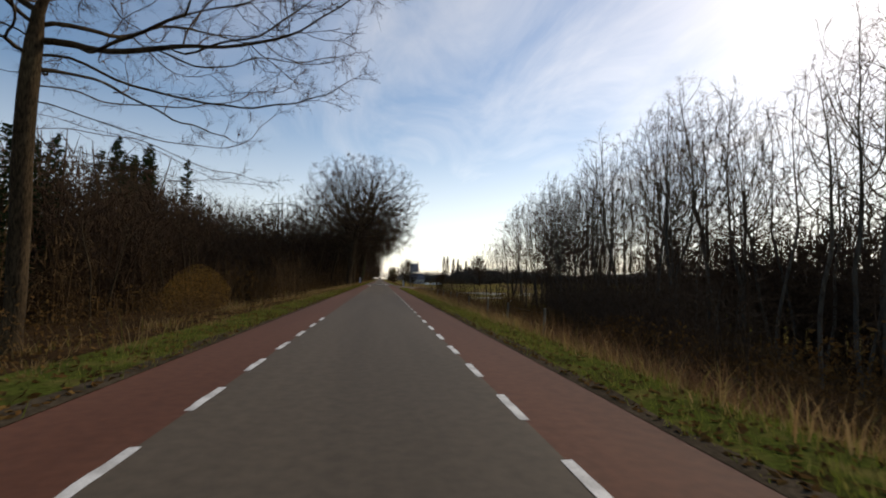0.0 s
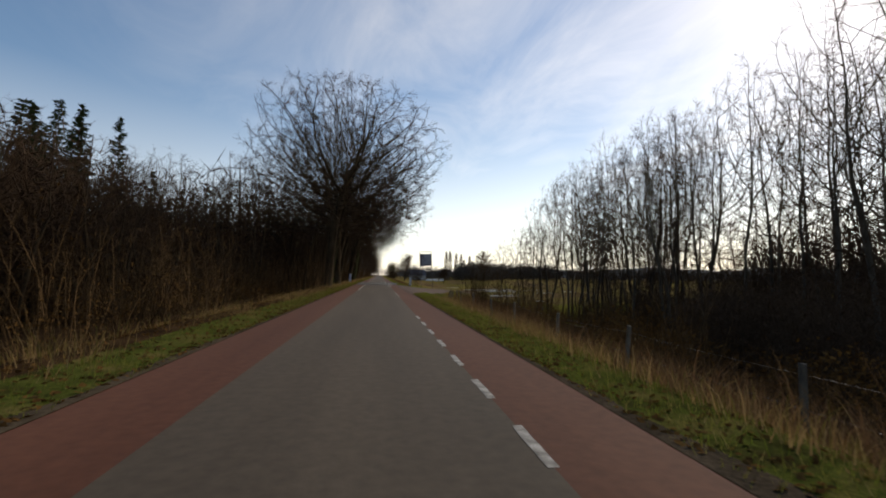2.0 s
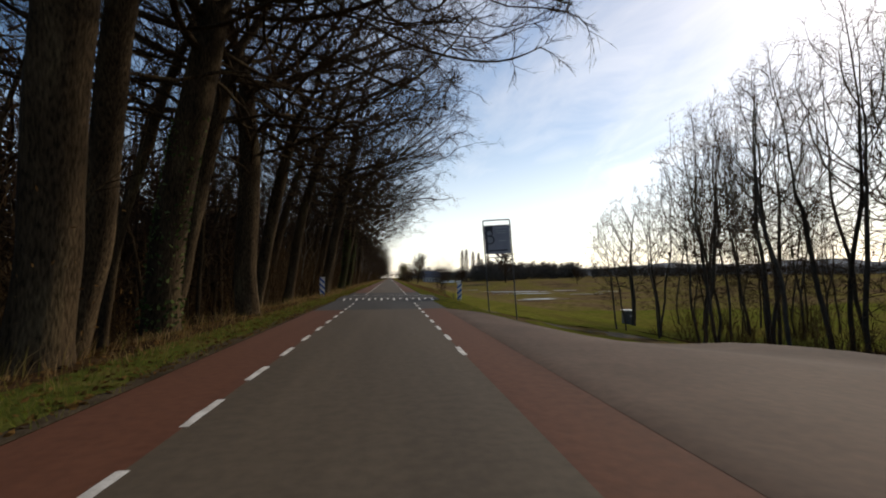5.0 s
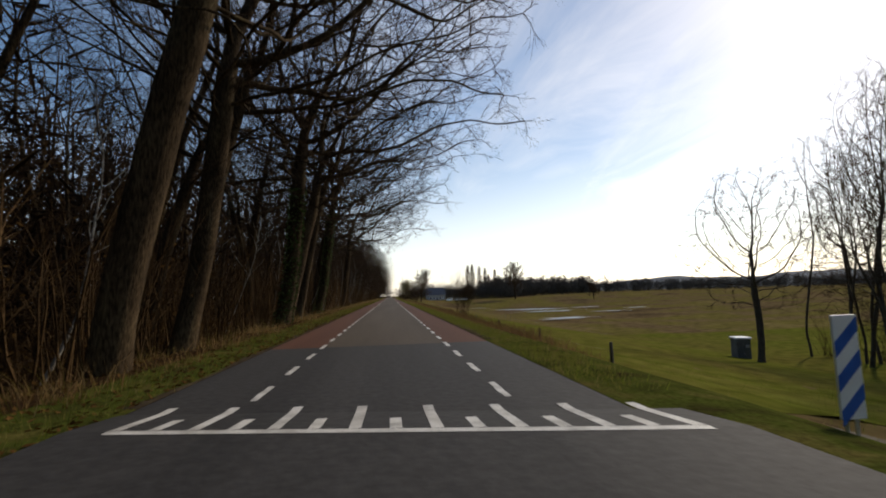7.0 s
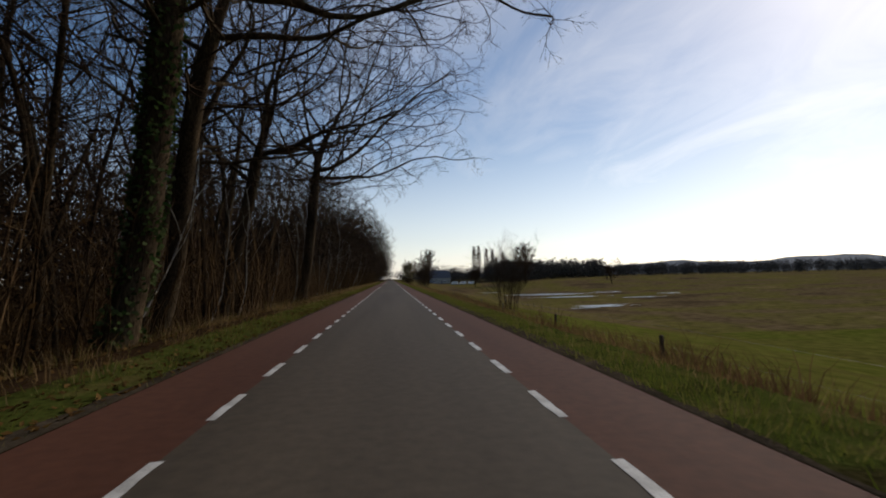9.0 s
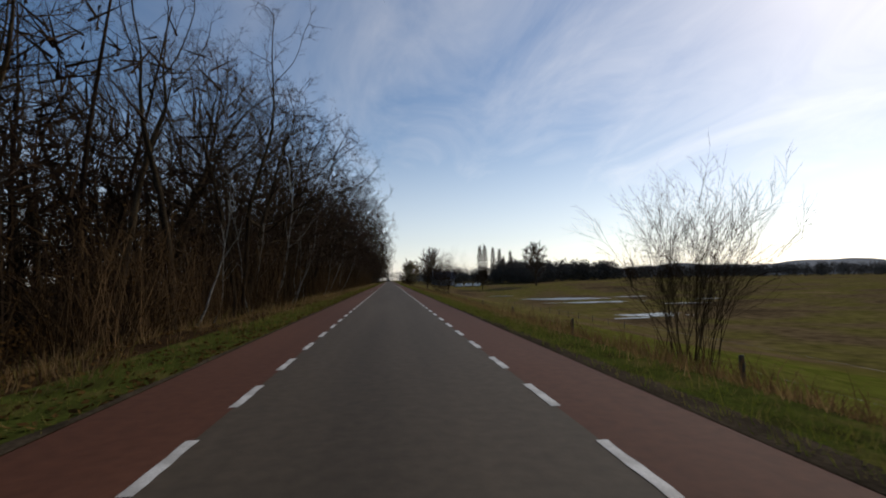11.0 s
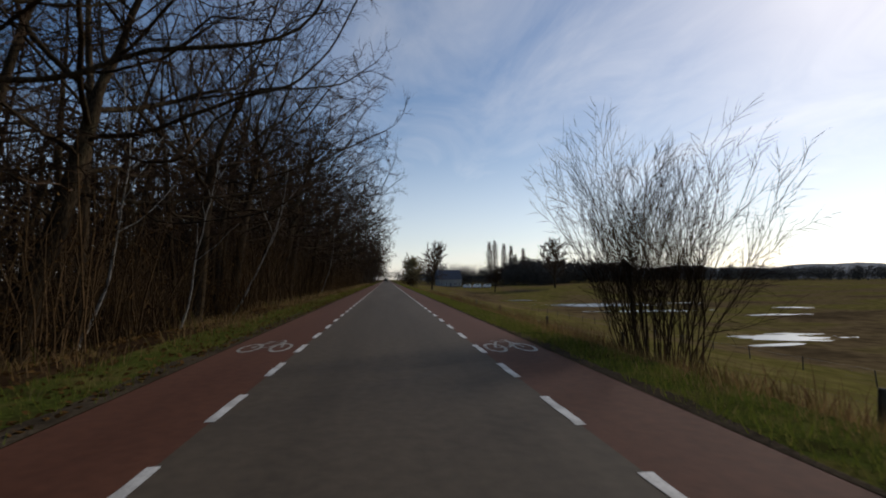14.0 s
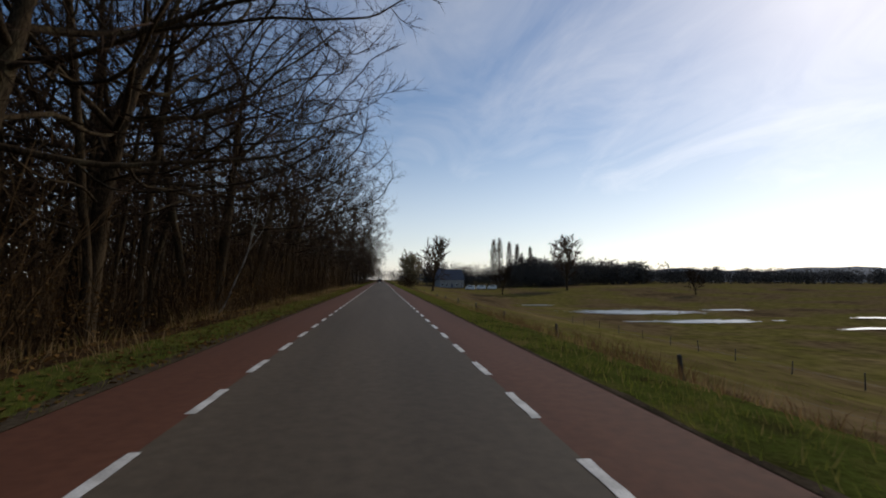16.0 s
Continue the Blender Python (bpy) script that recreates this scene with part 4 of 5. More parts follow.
for i in range(62):
    y = 108 + (i / 62) ** 1.1 * 190 + rnd.uniform(-1, 1)
    plant(coppice[i % 4], -6.2 - rnd.random() * 3.2, y, rnd.uniform(0, 360), rnd.uniform(0.8, 1.3))
plant(golden, -14.2, 38.2, 0, 0.8)

# -- alders and birches beside the meadow, before the side road
for i in range(56):
    y = 26 + (i / 56) * 96 + rnd.uniform(-3, 3)
    x = 33 + rnd.random() ** 1.4 * 26 + (6 if y > 105 else 0)
    if y < 60:
        x -= 9 * rnd.random()
    plant(alder[i % 5], x, y, rnd.uniform(0, 360), (0.95 + 0.5 * smooth(24, 46, x)) * rnd.uniform(0.92, 1.08), tall=rnd.uniform(1.0, 1.15))
for i in range(20):
    plant(coppice[i % 4], 13 + rnd.random() * 30, 16 + rnd.random() * 52, rnd.uniform(0, 360), rnd.uniform(0.7, 1.2))
for i in range(30):
    plant(bramble[i % 3], 7.5 + rnd.random() * 26, 12 + rnd.random() * 52, rnd.uniform(0, 360), rnd.uniform(0.9, 1.6))
for x, y, sc in ((26.8, 127, 0.55), (29.0, 122, 0.62), (31.5, 119, 0.75), (28.5, 128, 0.6), (31, 125, 0.72), (33.5, 129, 0.82), (35, 121, 1.0), (37, 126, 1.2), (39, 119, 1.25), (41, 129, 1.25), (36, 113, 1.1), (43, 122, 1.3), (40, 110, 1.25), (45, 104, 1.3), (42, 98, 1.25)):
    plant(alder[rnd.randrange(5)], x, y, rnd.uniform(0, 360), sc * 1.16)
for i in range(70):
    y = -6 + rnd.random() * 74
    plant(bramble[i % 3], 8.5 + rnd.random() ** 1.2 * 26, y, rnd.uniform(0, 360), rnd.uniform(1.0, 1.9))
for i in range(26):
    y = 20 + rnd.random() * 100
    plant(coppice[i % 4], 26 + (4 if y > 70 else 0) + rnd.random() * 26, y, rnd.uniform(0, 360), rnd.uniform(0.8, 1.3))
wood_edge = new("woodland_floor", patch("woodland_floor", steps([(10.0, 1.0), (72, 0)]), steps([(-60, 2), (66, 0)]), 0.12, LITTER, 0.8, 1))
tagged(wood_edge, "brown leaf litter below the alders and brambles", "woodland floor", kind="structure")
for i in range(46):
    y = 88 + rnd.random() * 42
    plant((bramble + coppice)[i % 7], 29 + rnd.random() ** 0.8 * 22, y, rnd.uniform(0, 360), rnd.uniform(0.8, 1.5))
for i in range(10):
    plant(bramble[i % 3], 6.5 + rnd.random() * 7, 58 + rnd.random() * 12, rnd.uniform(0, 360), rnd.uniform(0.6, 1.0))
alder_floor = new("woodland_floor", patch("woodland_floor", steps([(32, 1.5), (72, 0)]), steps([(101, 2), (129, 0)]), 0.13, LITTER, 1.4, 2))
tagged(alder_floor, "brown leaf litter below the alders", "woodland floor", kind="structure")
for i in range(44):
    x = 8.6 + rnd.random() * 20
    plant((bramble + coppice)[i % 7], x, 63 + rnd.random() * 16, rnd.uniform(0, 360), rnd.uniform(0.6, 1.05))
corner_floor = new("woodland_floor", patch("woodland_floor", steps([(9.0, 1.0), (44, 0)]), steps([(63.5, 1.5), (79, 0)]), 0.11, LITTER, 0.7, 4))
tagged(corner_floor, "brown leaf litter in the brush by the side road", "woodland floor", kind="structure")
# trees in the meadow past the sign
field_tree = tree_kind(spread_tree(300, 25.5, 0.40, 6.5, 8.2, 900, belly=0.45, foot=0.6, trunk_to=0.42, tip=0.021, step=0.6, twigs=6, crook=0.18, bark=BARK_GREY), "field_tree", "lone bare tree in the wet meadow", "tree", "meadow trees")
plant(field_tree, 47.7, 161, 40, 1.0)
for x, y, s in ((60, 158, 1.5), (67, 166, 1.35), (63, 150, 1.45), (74, 160, 1.3), (70, 148, 1.2), (64, 160, 1.55), (58, 148, 1.35), (68, 156, 1.5), (76, 152, 1.4), (62, 168, 1.3)):
    plant(alder[rnd.randrange(5)], x, y, rnd.uniform(0, 360), s, tall=1.2)
for x, y, size in ((46, 52, 1.5), (49.5, 49, 1.4), (44, 56, 1.4), (53, 55, 1.55)):
    plant(alder[rnd.randrange(5)], x, y, rnd.uniform(0, 360), size, tall=1.12)
for i in range(14):
    plant(alder[i % 5], 57 + rnd.random() * 24, 140 + rnd.random() * 30, rnd.uniform(0, 360), rnd.uniform(0.95, 1.35), tall=1.1)
for i in range(10):
    plant(coppice[i % 4], 57 + rnd.random() * 24, 140 + rnd.random() * 28, rnd.uniform(0, 360), rnd.uniform(1.2, 1.8))
plant(willow[0], 6.3, 219.8, 0, 0.84, tall=1.28)
plant(willow[1], 12.4, 183.0, 60, 1.05)

# ---- the far side of the meadow ----
def far_wood(name, pts, depth, height, n, seed, label, mat=FARTREE, twigs=46, thick=0.011, bushy=True):
    """A far belt of trees: many bare little trees in one mesh."""
    g = Grower(seed)
    r = g.r
    for i in range(n):
        t = r.random() * (len(pts) - 1)
        k = int(t)
        x = pts[k][0] + (pts[k + 1][0] - pts[k][0]) * (t - k) + r.uniform(-depth, depth)
        y = pts[k][1] + (pts[k + 1][1] - pts[k][1]) * (t - k) + r.uniform(-depth, depth)
        z0, hh = h(x, y), height * r.uniform(0.6, 1.15)
        p = Vector((x, y, z0 - 0.3))
        stem = g.path(p, Vector((0, 0, 1)), hh, 4, 0.06, 0.02)
        g.tube(stem, [hh * 0.009 * (1 - 0.2 * q) for q in range(5)], 4)
        for b in range(twigs):
            if bushy:
                a, c, w = r.uniform(0, 2 * math.pi), r.uniform(-1, 1), r.random() ** 0.4
                q = p + Vector((math.cos(a) * math.sqrt(1 - c * c) * w * hh * 0.36, math.sin(a) * math.sqrt(1 - c * c) * w * hh * 0.36, hh * (0.5 + 0.48 * c * w)))
                e = Vector((r.gauss(0, 1), r.gauss(0, 1), r.uniform(0.0, 1.6))).normalized() * hh * r.uniform(0.08, 0.18)
            else:
                t = r.uniform(0.3, 3.7)
                q = stem[int(t)].lerp(stem[int(t) + 1], t - int(t))
                e = Vector((r.gauss(0, 1), r.gauss(0, 1), r.uniform(0.2, 1.5))).normalized() * hh * r.uniform(0.10, 0.30)
            g.tube([q, q + e], [hh * thick, 0], 3, twig=True)
    v = g.wv + g.tv
    f = g.wf + [tuple(i + len(g.wv) for i in q) for q in g.tf]
    return tagged(new(name, mesh_of(name, v, f, mat)), label, "trees", kind="stuff")


far_wood("far_trees", [(100, 545), (150, 590), (230, 625)], 16, 19, 300, 401, "far belt of bare trees behind the meadow", FARTREE, 90, 0.020)
far_wood("far_trees", [(210, 625), (420, 640), (700, 620)], 24, 15, 520, 415, "far belt of bare trees behind the meadow", FARTREE, 60, 0.024)
far_wood("far_trees", [(-30, 640), (0, 720), (60, 700), (110, 620)], 18, 13, 220, 402, "far bare trees where the road ends")
far_wood("far_trees", [(-14, 470), (-22, 560), (-18, 700)], 8, 15, 120, 403, "far edge of the wood along the road")
far_wood("wood_depth", [(-52, 0), (-54, 120), (-48, 240), (-44, 460)], 14, 22, 560, 404, "dark depth of the bare wood behind its edge", TWIG, 80, 0.0042)
far_wood("wood_depth", [(52, 10), (72, 60), (76, 118)], 10, 22, 460, 405, "depth of the alder wood beside the meadow", TWIG, 80, 0.0036)
far_wood("wood_depth", [(-27, 100), (-27, 160), (-25, 300), (-25, 460)], 10, 20, 400, 408, "bare tree tops and stems deep in the wood", TWIG, 110, 0.0040)
far_wood("wood_depth", [(-30, 46), (-32, 75), (-32, 104)], 5, 16.5, 170, 413, "bare tree tops and stems deep in the wood", TWIG, 110, 0.0034)
far_wood("understory", [(-19, 62), (-18, 160), (-17, 300), (-16, 440)], 7, 6.5, 480, 409, "dark bare understory inside the wood", STEM, 70, 0.0048)
far_wood("understory", [(-34, 10), (-30, 62), (-30, 200), (-28, 420)], 8, 8, 330, 410, "dark bare understory inside the wood", STEM, 60, 0.006)
far_wood("understory", [(19, 20), (22, 42), (29, 68)], 4, 6.5, 130, 411, "dark bare undergrowth below the alders", TWIG, 90, 0.0042)
far_wood("understory", [(38, 99), (58, 106), (80, 112)], 5, 8.5, 230, 412, "dark bare undergrowth below the alders", TWIG, 90, 0.0042)
far_wood("understory", [(42, 66), (52, 88), (62, 108)], 6, 8.5, 190, 414, "dark bare undergrowth below the alders", TWIG, 80, 0.0048)
far_wood("understory", [(27, 56), (40, 72), (50, 83)], 4, 7.5, 170, 416, "dark bare undergrowth below the alders", TWIG, 80, 0.0048)
far_wood("far_hedge", [(8, 380), (11, 440), (16, 500)], 3, 5, 60, 406, "far yellowish roadside bushes", STEM)
far_wood("far_hedge", [(24, 518), (50, 530), (84, 535), (125, 540)], 8, 14.5, 230, 407, "dark bare trees and hedge round a farm", FARTREE, 60, 0.012)

# poplars and single trees on the far side
def poplar_meshes(seed, tall):
    """A narrow column of steep twigs round a straight stem."""
    g = Grower(seed)
    r = g.r
    g.tube([Vector((0, 0, -0.5)), Vector((0.1, 0, tall * 0.5)), Vector((0, 0.1, tall * 0.97))], [0.4, 0.25, 0.04], 6)
    for i in range(420):
        k = r.random() ** 0.8
        a, q = r.uniform(0, 2 * math.pi), 2.0 * math.sqrt(r.random()) * (math.sin(math.pi * min(1, 0.12 + 0.85 * k))) ** 0.7
        p = Vector((q * math.cos(a), q * math.sin(a), tall * (0.10 + 0.84 * k)))
        e = Vector((math.cos(a) * 0.25 + r.gauss(0, 0.12), math.sin(a) * 0.25 + r.gauss(0, 0.12), 1)) * r.uniform(1.4, 3.0)
        g.tube([p, p + e], [0.11, 0], 3, twig=True)
    return g.meshes("poplar", BARK_GREY, TWIG)


poplar = tree_kind(poplar_meshes(310, 27), "poplar_tree", "tall narrow bare poplar far across the meadow", "tree", "far poplars")
for i, (x, size) in enumerate(((74, 1.17), (78.5, 1.2), (86, 1.12), (92, 1.08), (96, 0.85), (102.5, 1.02), (107, 0.7))):
    plant(poplar, x, 537 + i * 2, i * 57, size)
round_tree = tree_kind(broadleaf(320, 14, 0.35, 0.2, 26, 6.5, MID, rise=0.8, least=0.085, dome=0.6), "field_tree", "round bare tree far out in the meadow", "tree", "meadow trees")
plant(round_tree, 163, 460, 0, 0.95)
plant(round_tree, 109, 499, 80, 1.75, tall=1.25)
plant(round_tree, 62, 470, 140, 1.0)
plant(round_tree, 22.5, 440, 200, 1.35, tall=1.2)
pale_tree = tree_kind(broadleaf(330, 12, 0.3, 0.08, 44, 6.0, MID, rise=0.8, least=0.10, dome=0.9, twigs=PALE), "willow_tree", "rounded yellowish bare willow beside the road", "tree", "meadow trees")
plant(pale_tree, 10.5, 415, 0, 1.05)


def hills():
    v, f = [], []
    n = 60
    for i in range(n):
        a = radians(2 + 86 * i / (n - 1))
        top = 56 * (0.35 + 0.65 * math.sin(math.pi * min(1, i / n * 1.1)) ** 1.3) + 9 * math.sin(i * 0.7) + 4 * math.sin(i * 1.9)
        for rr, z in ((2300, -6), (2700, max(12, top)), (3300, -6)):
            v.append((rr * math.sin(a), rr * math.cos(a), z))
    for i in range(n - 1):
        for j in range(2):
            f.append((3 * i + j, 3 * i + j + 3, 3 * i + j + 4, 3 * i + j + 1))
    return tagged(new("hills", mesh_of("hills", v, f, HAZE_HILL, True)), "low wooded hills on the horizon, coloured blue for distance haze", "hills", kind="structure")


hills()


# flood water in the meadow: flat sheets that break up into streaks at their edges
def puddle(x, y, length, width, turn, seed):
    z = h(x, y) + 0.12
    step_x, step_y = 0.55, 0.3
    nx, ny = int(length * 1.3 / step_x), int(width * 1.5 / step_y)
    c, sn = math.cos(turn), math.sin(turn)
    index, v, f = {}, [], []

    def corner(i, j):
        if (i, j) not in index:
            index[i, j] = len(v)
            px = (i - nx / 2) * step_x + 0.35 * noise.noise((i * 0.7, j * 0.7, seed))
            py = (j - ny / 2) * step_y + 0.2 * noise.noise((i * 0.7, j * 0.7, seed + 9))
            v.append((x + px * c - py * sn, y + px * sn + py * c, z))
        return index[i, j]

    for i in range(nx):
        for j in range(ny):
            px, py = (i + 0.5 - nx / 2) * step_x, (j + 0.5 - ny / 2) * step_y
            away = math.hypot(2 * px / length, 2 * py / width)
            wet = 1.0 - away + 0.75 * noise.noise((px * 0.10, py * 0.55, seed * 3.1)) + 0.35 * noise.noise((px * 0.35, py * 1.5, seed * 5.7))
            if wet > 0.12:
                f.append((corner(i, j), corner(i + 1, j), corner(i + 1, j + 1), corner(i, j + 1)))
    tagged(new("puddle", mesh_of("puddle", v, f, WATER)), "shallow flood water lying in streaks in the meadow", "puddle", "flood water", kind="structure")


for k, (x, y, a, b, t) in enumerate(((86, 386, 46, 20, -0.03), (86, 351, 36, 9, 0.0), (72, 285, 20, 11, -0.05), (62, 276, 9, 3, 0.1), (112, 330, 22, 4, 0.05), (128, 392, 34, 6, 0.0), (140, 352, 18, 5, 0.0), (60, 418, 16, 5, 0.0))):
    puddle(x, y, a, b, t, k + 1)


# ---- grass ----
def grass(name, x0, x1, y0, y1, n, tall, mat, label, seed, clump=0.0, bend=0.75):
    g = np.random.default_rng(seed)
    if clump:
        m = max(1, n // 40)
        cx, cy = g.uniform(x0, x1, m), g.uniform(y0, y1, m)
        pick = g.integers(0, m, n)
        size = g.uniform(0.35, 1.6, m) ** 1.4
        x, y = cx[pick] + g.normal(0, clump, n) * size[pick], cy[pick] + g.normal(0, clump, n) * size[pick]
        x = np.where((x < x0) | (x > x1), g.uniform(x0, x1, n), x)
    else:
        x, y = g.uniform(x0, x1, n), g.uniform(y0, y1, n)
    near, far = np.interp(x, *NEAR_EDGE), np.interp(x, *FAR_EDGE)
    off_road = ~((x > 2) & (y > near) & (y < far)) & ~((x > 4) & (np.abs(y - 114.6) < 1.6))
    x, y = x[off_road], y[off_road]
    n = len(x)
    z = land(x, y) + 0.01
    a, w = g.uniform(0, 2 * np.pi, n), g.uniform(0.0028, 0.0062, n) * (1 + tall)
    t = tall * g.uniform(0.4, 1.15, n) * (size[pick][off_road] if clump else 1.0)
    dx, dy = np.cos(a) * w, np.sin(a) * w
    b = g.uniform(0, 2 * np.pi, n)
    if clump:
        b = np.arctan2(y - cy[pick][off_road], x - cx[pick][off_road]) + g.normal(0, 0.5, n)
    bx, by = np.cos(b) * t * bend * g.random(n), np.sin(b) * t * bend * g.random(n)
    if tall < 0.3:
        V = np.stack([np.stack([x - dx, y - dy, z], 1), np.stack([x + dx, y + dy, z], 1), np.stack([x + bx, y + by, z + t], 1)], 1)
        F = np.arange(3 * n).reshape(n, 3).tolist()
        return tagged(new(name, mesh_of(name, V.reshape(-1, 3).tolist(), F, mat)), label, "grass", kind="stuff")
    V = np.empty((n, 5, 3))
    V[:, 0] = np.stack([x - dx, y - dy, z], 1)
    V[:, 1] = np.stack([x + dx, y + dy, z], 1)
    V[:, 2] = np.stack([x + dx * .7 + bx * .4, y + dy * .7 + by * .4, z + t * .55], 1)
    V[:, 3] = np.stack([x - dx * .7 + bx * .4, y - dy * .7 + by * .4, z + t * .55], 1)
    V[:, 4] = np.stack([x + bx * 1.3, y + by * 1.3, z + t], 1)
    i = np.arange(n) * 5
    F = [(k, k + 1, k + 2, k + 3) for k in i.tolist()] + [(k + 3, k + 2, k + 4) for k in i.tolist()]
    return tagged(new(name, mesh_of(name, V.reshape(-1, 3).tolist(), F, mat)), label, "grass", kind="stuff")


grass("verge_grass", 2.90, 4.6, -6, 104, 42000, 0.11, GRASS, "short green grass on the verge", 1, 0.25)
grass("verge_grass", 2.90, 3.95, 112, 340, 78000, 0.13, GRASS, "short green grass on the verge", 2, 0.22)
grass("verge_grass", -4.4, -3.02, -6, 330, 56000, 0.12, GRASS, "short green grass below the trees", 5, 0.3)
grass("verge_grass", 3.0, 9.5, 58, 82, 26000, 0.10, GRASS, "short bright green grass at the corner of the side road", 16, 0.3)
grass("dry_grass", 3.9, 8.0, -6, 60, 23000, 0.33, STRAW, "tall dry straw-coloured grass on the verge", 3, 0.3)
grass("dry_grass", 3.7, 5.4, 116, 176, 7000, 0.2, STRAW, "dry straw-coloured grass on the bank", 4, 0.28)
grass("dry_grass", 3.6, 5.2, 176, 226, 13000, 0.22, STRAW, "tall dry straw-coloured grass on the bank", 15, 0.42)
grass("dry_grass", 3.9, 5.6, 226, 340, 10000, 0.19, STRAW, "dry straw-coloured grass on the bank", 14, 0.28)
grass("dry_grass", -6.4, -3.9, -6, 330, 26000, 0.30, STRAW, "dry grass at the edge of the wood", 6, 0.3)
grass("dry_weeds", 4.6, 9.0, 4, 62, 15000, 0.62, WEED, "rust-brown dead weeds on the verge", 8, 0.4)
grass("dry_weeds", 4.2, 6.8, 118, 180, 13000, 0.36, WEED, "rust-brown dead weeds on the bank", 9, 0.4)
grass("dry_weeds", 4.4, 6.4, 180, 262, 8000, 0.34, WEED, "rust-brown dead weeds on the bank", 10, 0.4)
grass("meadow_grass", 5.5, 26, 112, 340, 60000, 0.2, GRASS, "green and brown meadow grass", 7, 0.5)


def fallen_leaves(x0, x1, y0, y1, n, seed, label):
    """Dead leaves lying on the ground, each slightly tilted."""
    g = np.random.default_rng(seed)
    x, y = x0 + (x1 - x0) * g.random(n) ** 1.6, g.uniform(y0, y1, n)
    z = np.maximum(land(x, y), np.where((x > EDGE_L) & (x < EDGE_R), 0.0, -99)) + 0.035
    a, w, l = g.uniform(0, 2 * np.pi, n), g.uniform(0.015, 0.035, n), g.uniform(0.03, 0.07, n)
    c, s = np.cos(a), np.sin(a)
    t1, t2 = g.normal(0, 0.02, n), g.normal(0, 0.02, n)
    V = np.stack([np.stack([x - c * l, y - s * l, z + t1], 1), np.stack([x - s * w, y + c * w, z + t2], 1), np.stack([x + c * l, y + s * l, z - t1 * 0.5 + 0.01], 1), np.stack([x + s * w, y - c * w, z - t2 * 0.5 + 0.01], 1)], 1)
    tagged(new("fallen_leaves", mesh_of("fallen_leaves", V.reshape(-1, 3).tolist(), np.arange(4 * n).reshape(n, 4).tolist(), DRYLEAF)), label, "leaves", kind="stuff")


fallen_leaves(-3.1, -8.5, -6, 330, 42000, 21, "brown fallen leaves below the roadside trees")
fallen_leaves(2.95, 7.0, -6, 63, 7000, 22, "brown fallen leaves on the verge")


# ---- fences ----
def fence(name, x, y0, y1, gap, label, tall=1.05):
    e = thing(name, (0, 0, 0), label, "fence", "meadow fences")
    r = random.Random(int(y0))
    me = []
    for k in range(3):
        bm = rod((0, 0, -0.4), (0, 0, tall), 0.055, 7, r2=0.047)
        bmesh.ops.bevel(bm, geom=[q for q in bm.edges if all(v.co.z > tall - 0.01 for v in q.verts)], offset=0.012, segments=1, affect="EDGES")
        d = bpy.data.meshes.new("post")
        bm.to_mesh(d)
        bm.free()
        d.materials.append(WOODPOST)
        me.append(d)
    tops = []
    y = y0
    while y <= y1:
        px = x + r.uniform(-0.08, 0.08)
        p = part("post", me[r.randrange(3)], None, e)
        p.matrix_basis = pose(px, y, h(px, y), r.uniform(-5, 5), r.uniform(-5, 5), r.uniform(0, 90))
        tops.append(Vector((px, y, h(px, y))))
        y += gap * r.uniform(0.85, 1.15)
    for z in (0.45, 0.9):
        g = Grower(1)
        pts = []
        for a, b in zip(tops, tops[1:]):
            for k in range(4):
                q = a.lerp(b, k / 4)
                pts.append(q + Vector((0.06, 0, z - 0.03 * math.sin(math.pi * k / 4))))
        for a, b in zip(pts, pts[1:]):
            g.tube([a, b], [0.0014, 0.0014], 3)
        part("wire", mesh_of("wire", g.wv, g.wf, WIRE), None, e)
    return e


fence("wire_fence", 5.7, 14, 68, 4.2, "weathered wooden fence posts with sagging wire along the verge")
fence("wire_fence", 6.2, 118, 335, 7.0, "low weathered fence posts with wire beside the meadow", 0.7)
fence("wire_fence", 37.6, 236, 330, 6.0, "far wooden fence posts with wire across the meadow", 1.3)


# ---- short posts at the mouth of the side road ----
def corner_post(x, y, lean):
    e = thing("marker_post", (x, y, h(x, y)), "short dark wooden post in the grass by the side road", "post", "posts at the side road", turn=30)
    e.rotation_euler = (0, radians(lean), radians(30))
    part("post", box(0, 0, 0.25, 0.09, 0.09, 0.86, 0.015), WOODPOST, e)
    part("cap", box(0, 0, 0.69, 0.098, 0.098, 0.04, 0.01), WOODPOST, e, "worn dark cap")


for x, y, lean in ((6.6, 71.6, 6), (7.3, 73.8, 3), (8.2, 76.4, -4)):
    corner_post(x, y, lean)


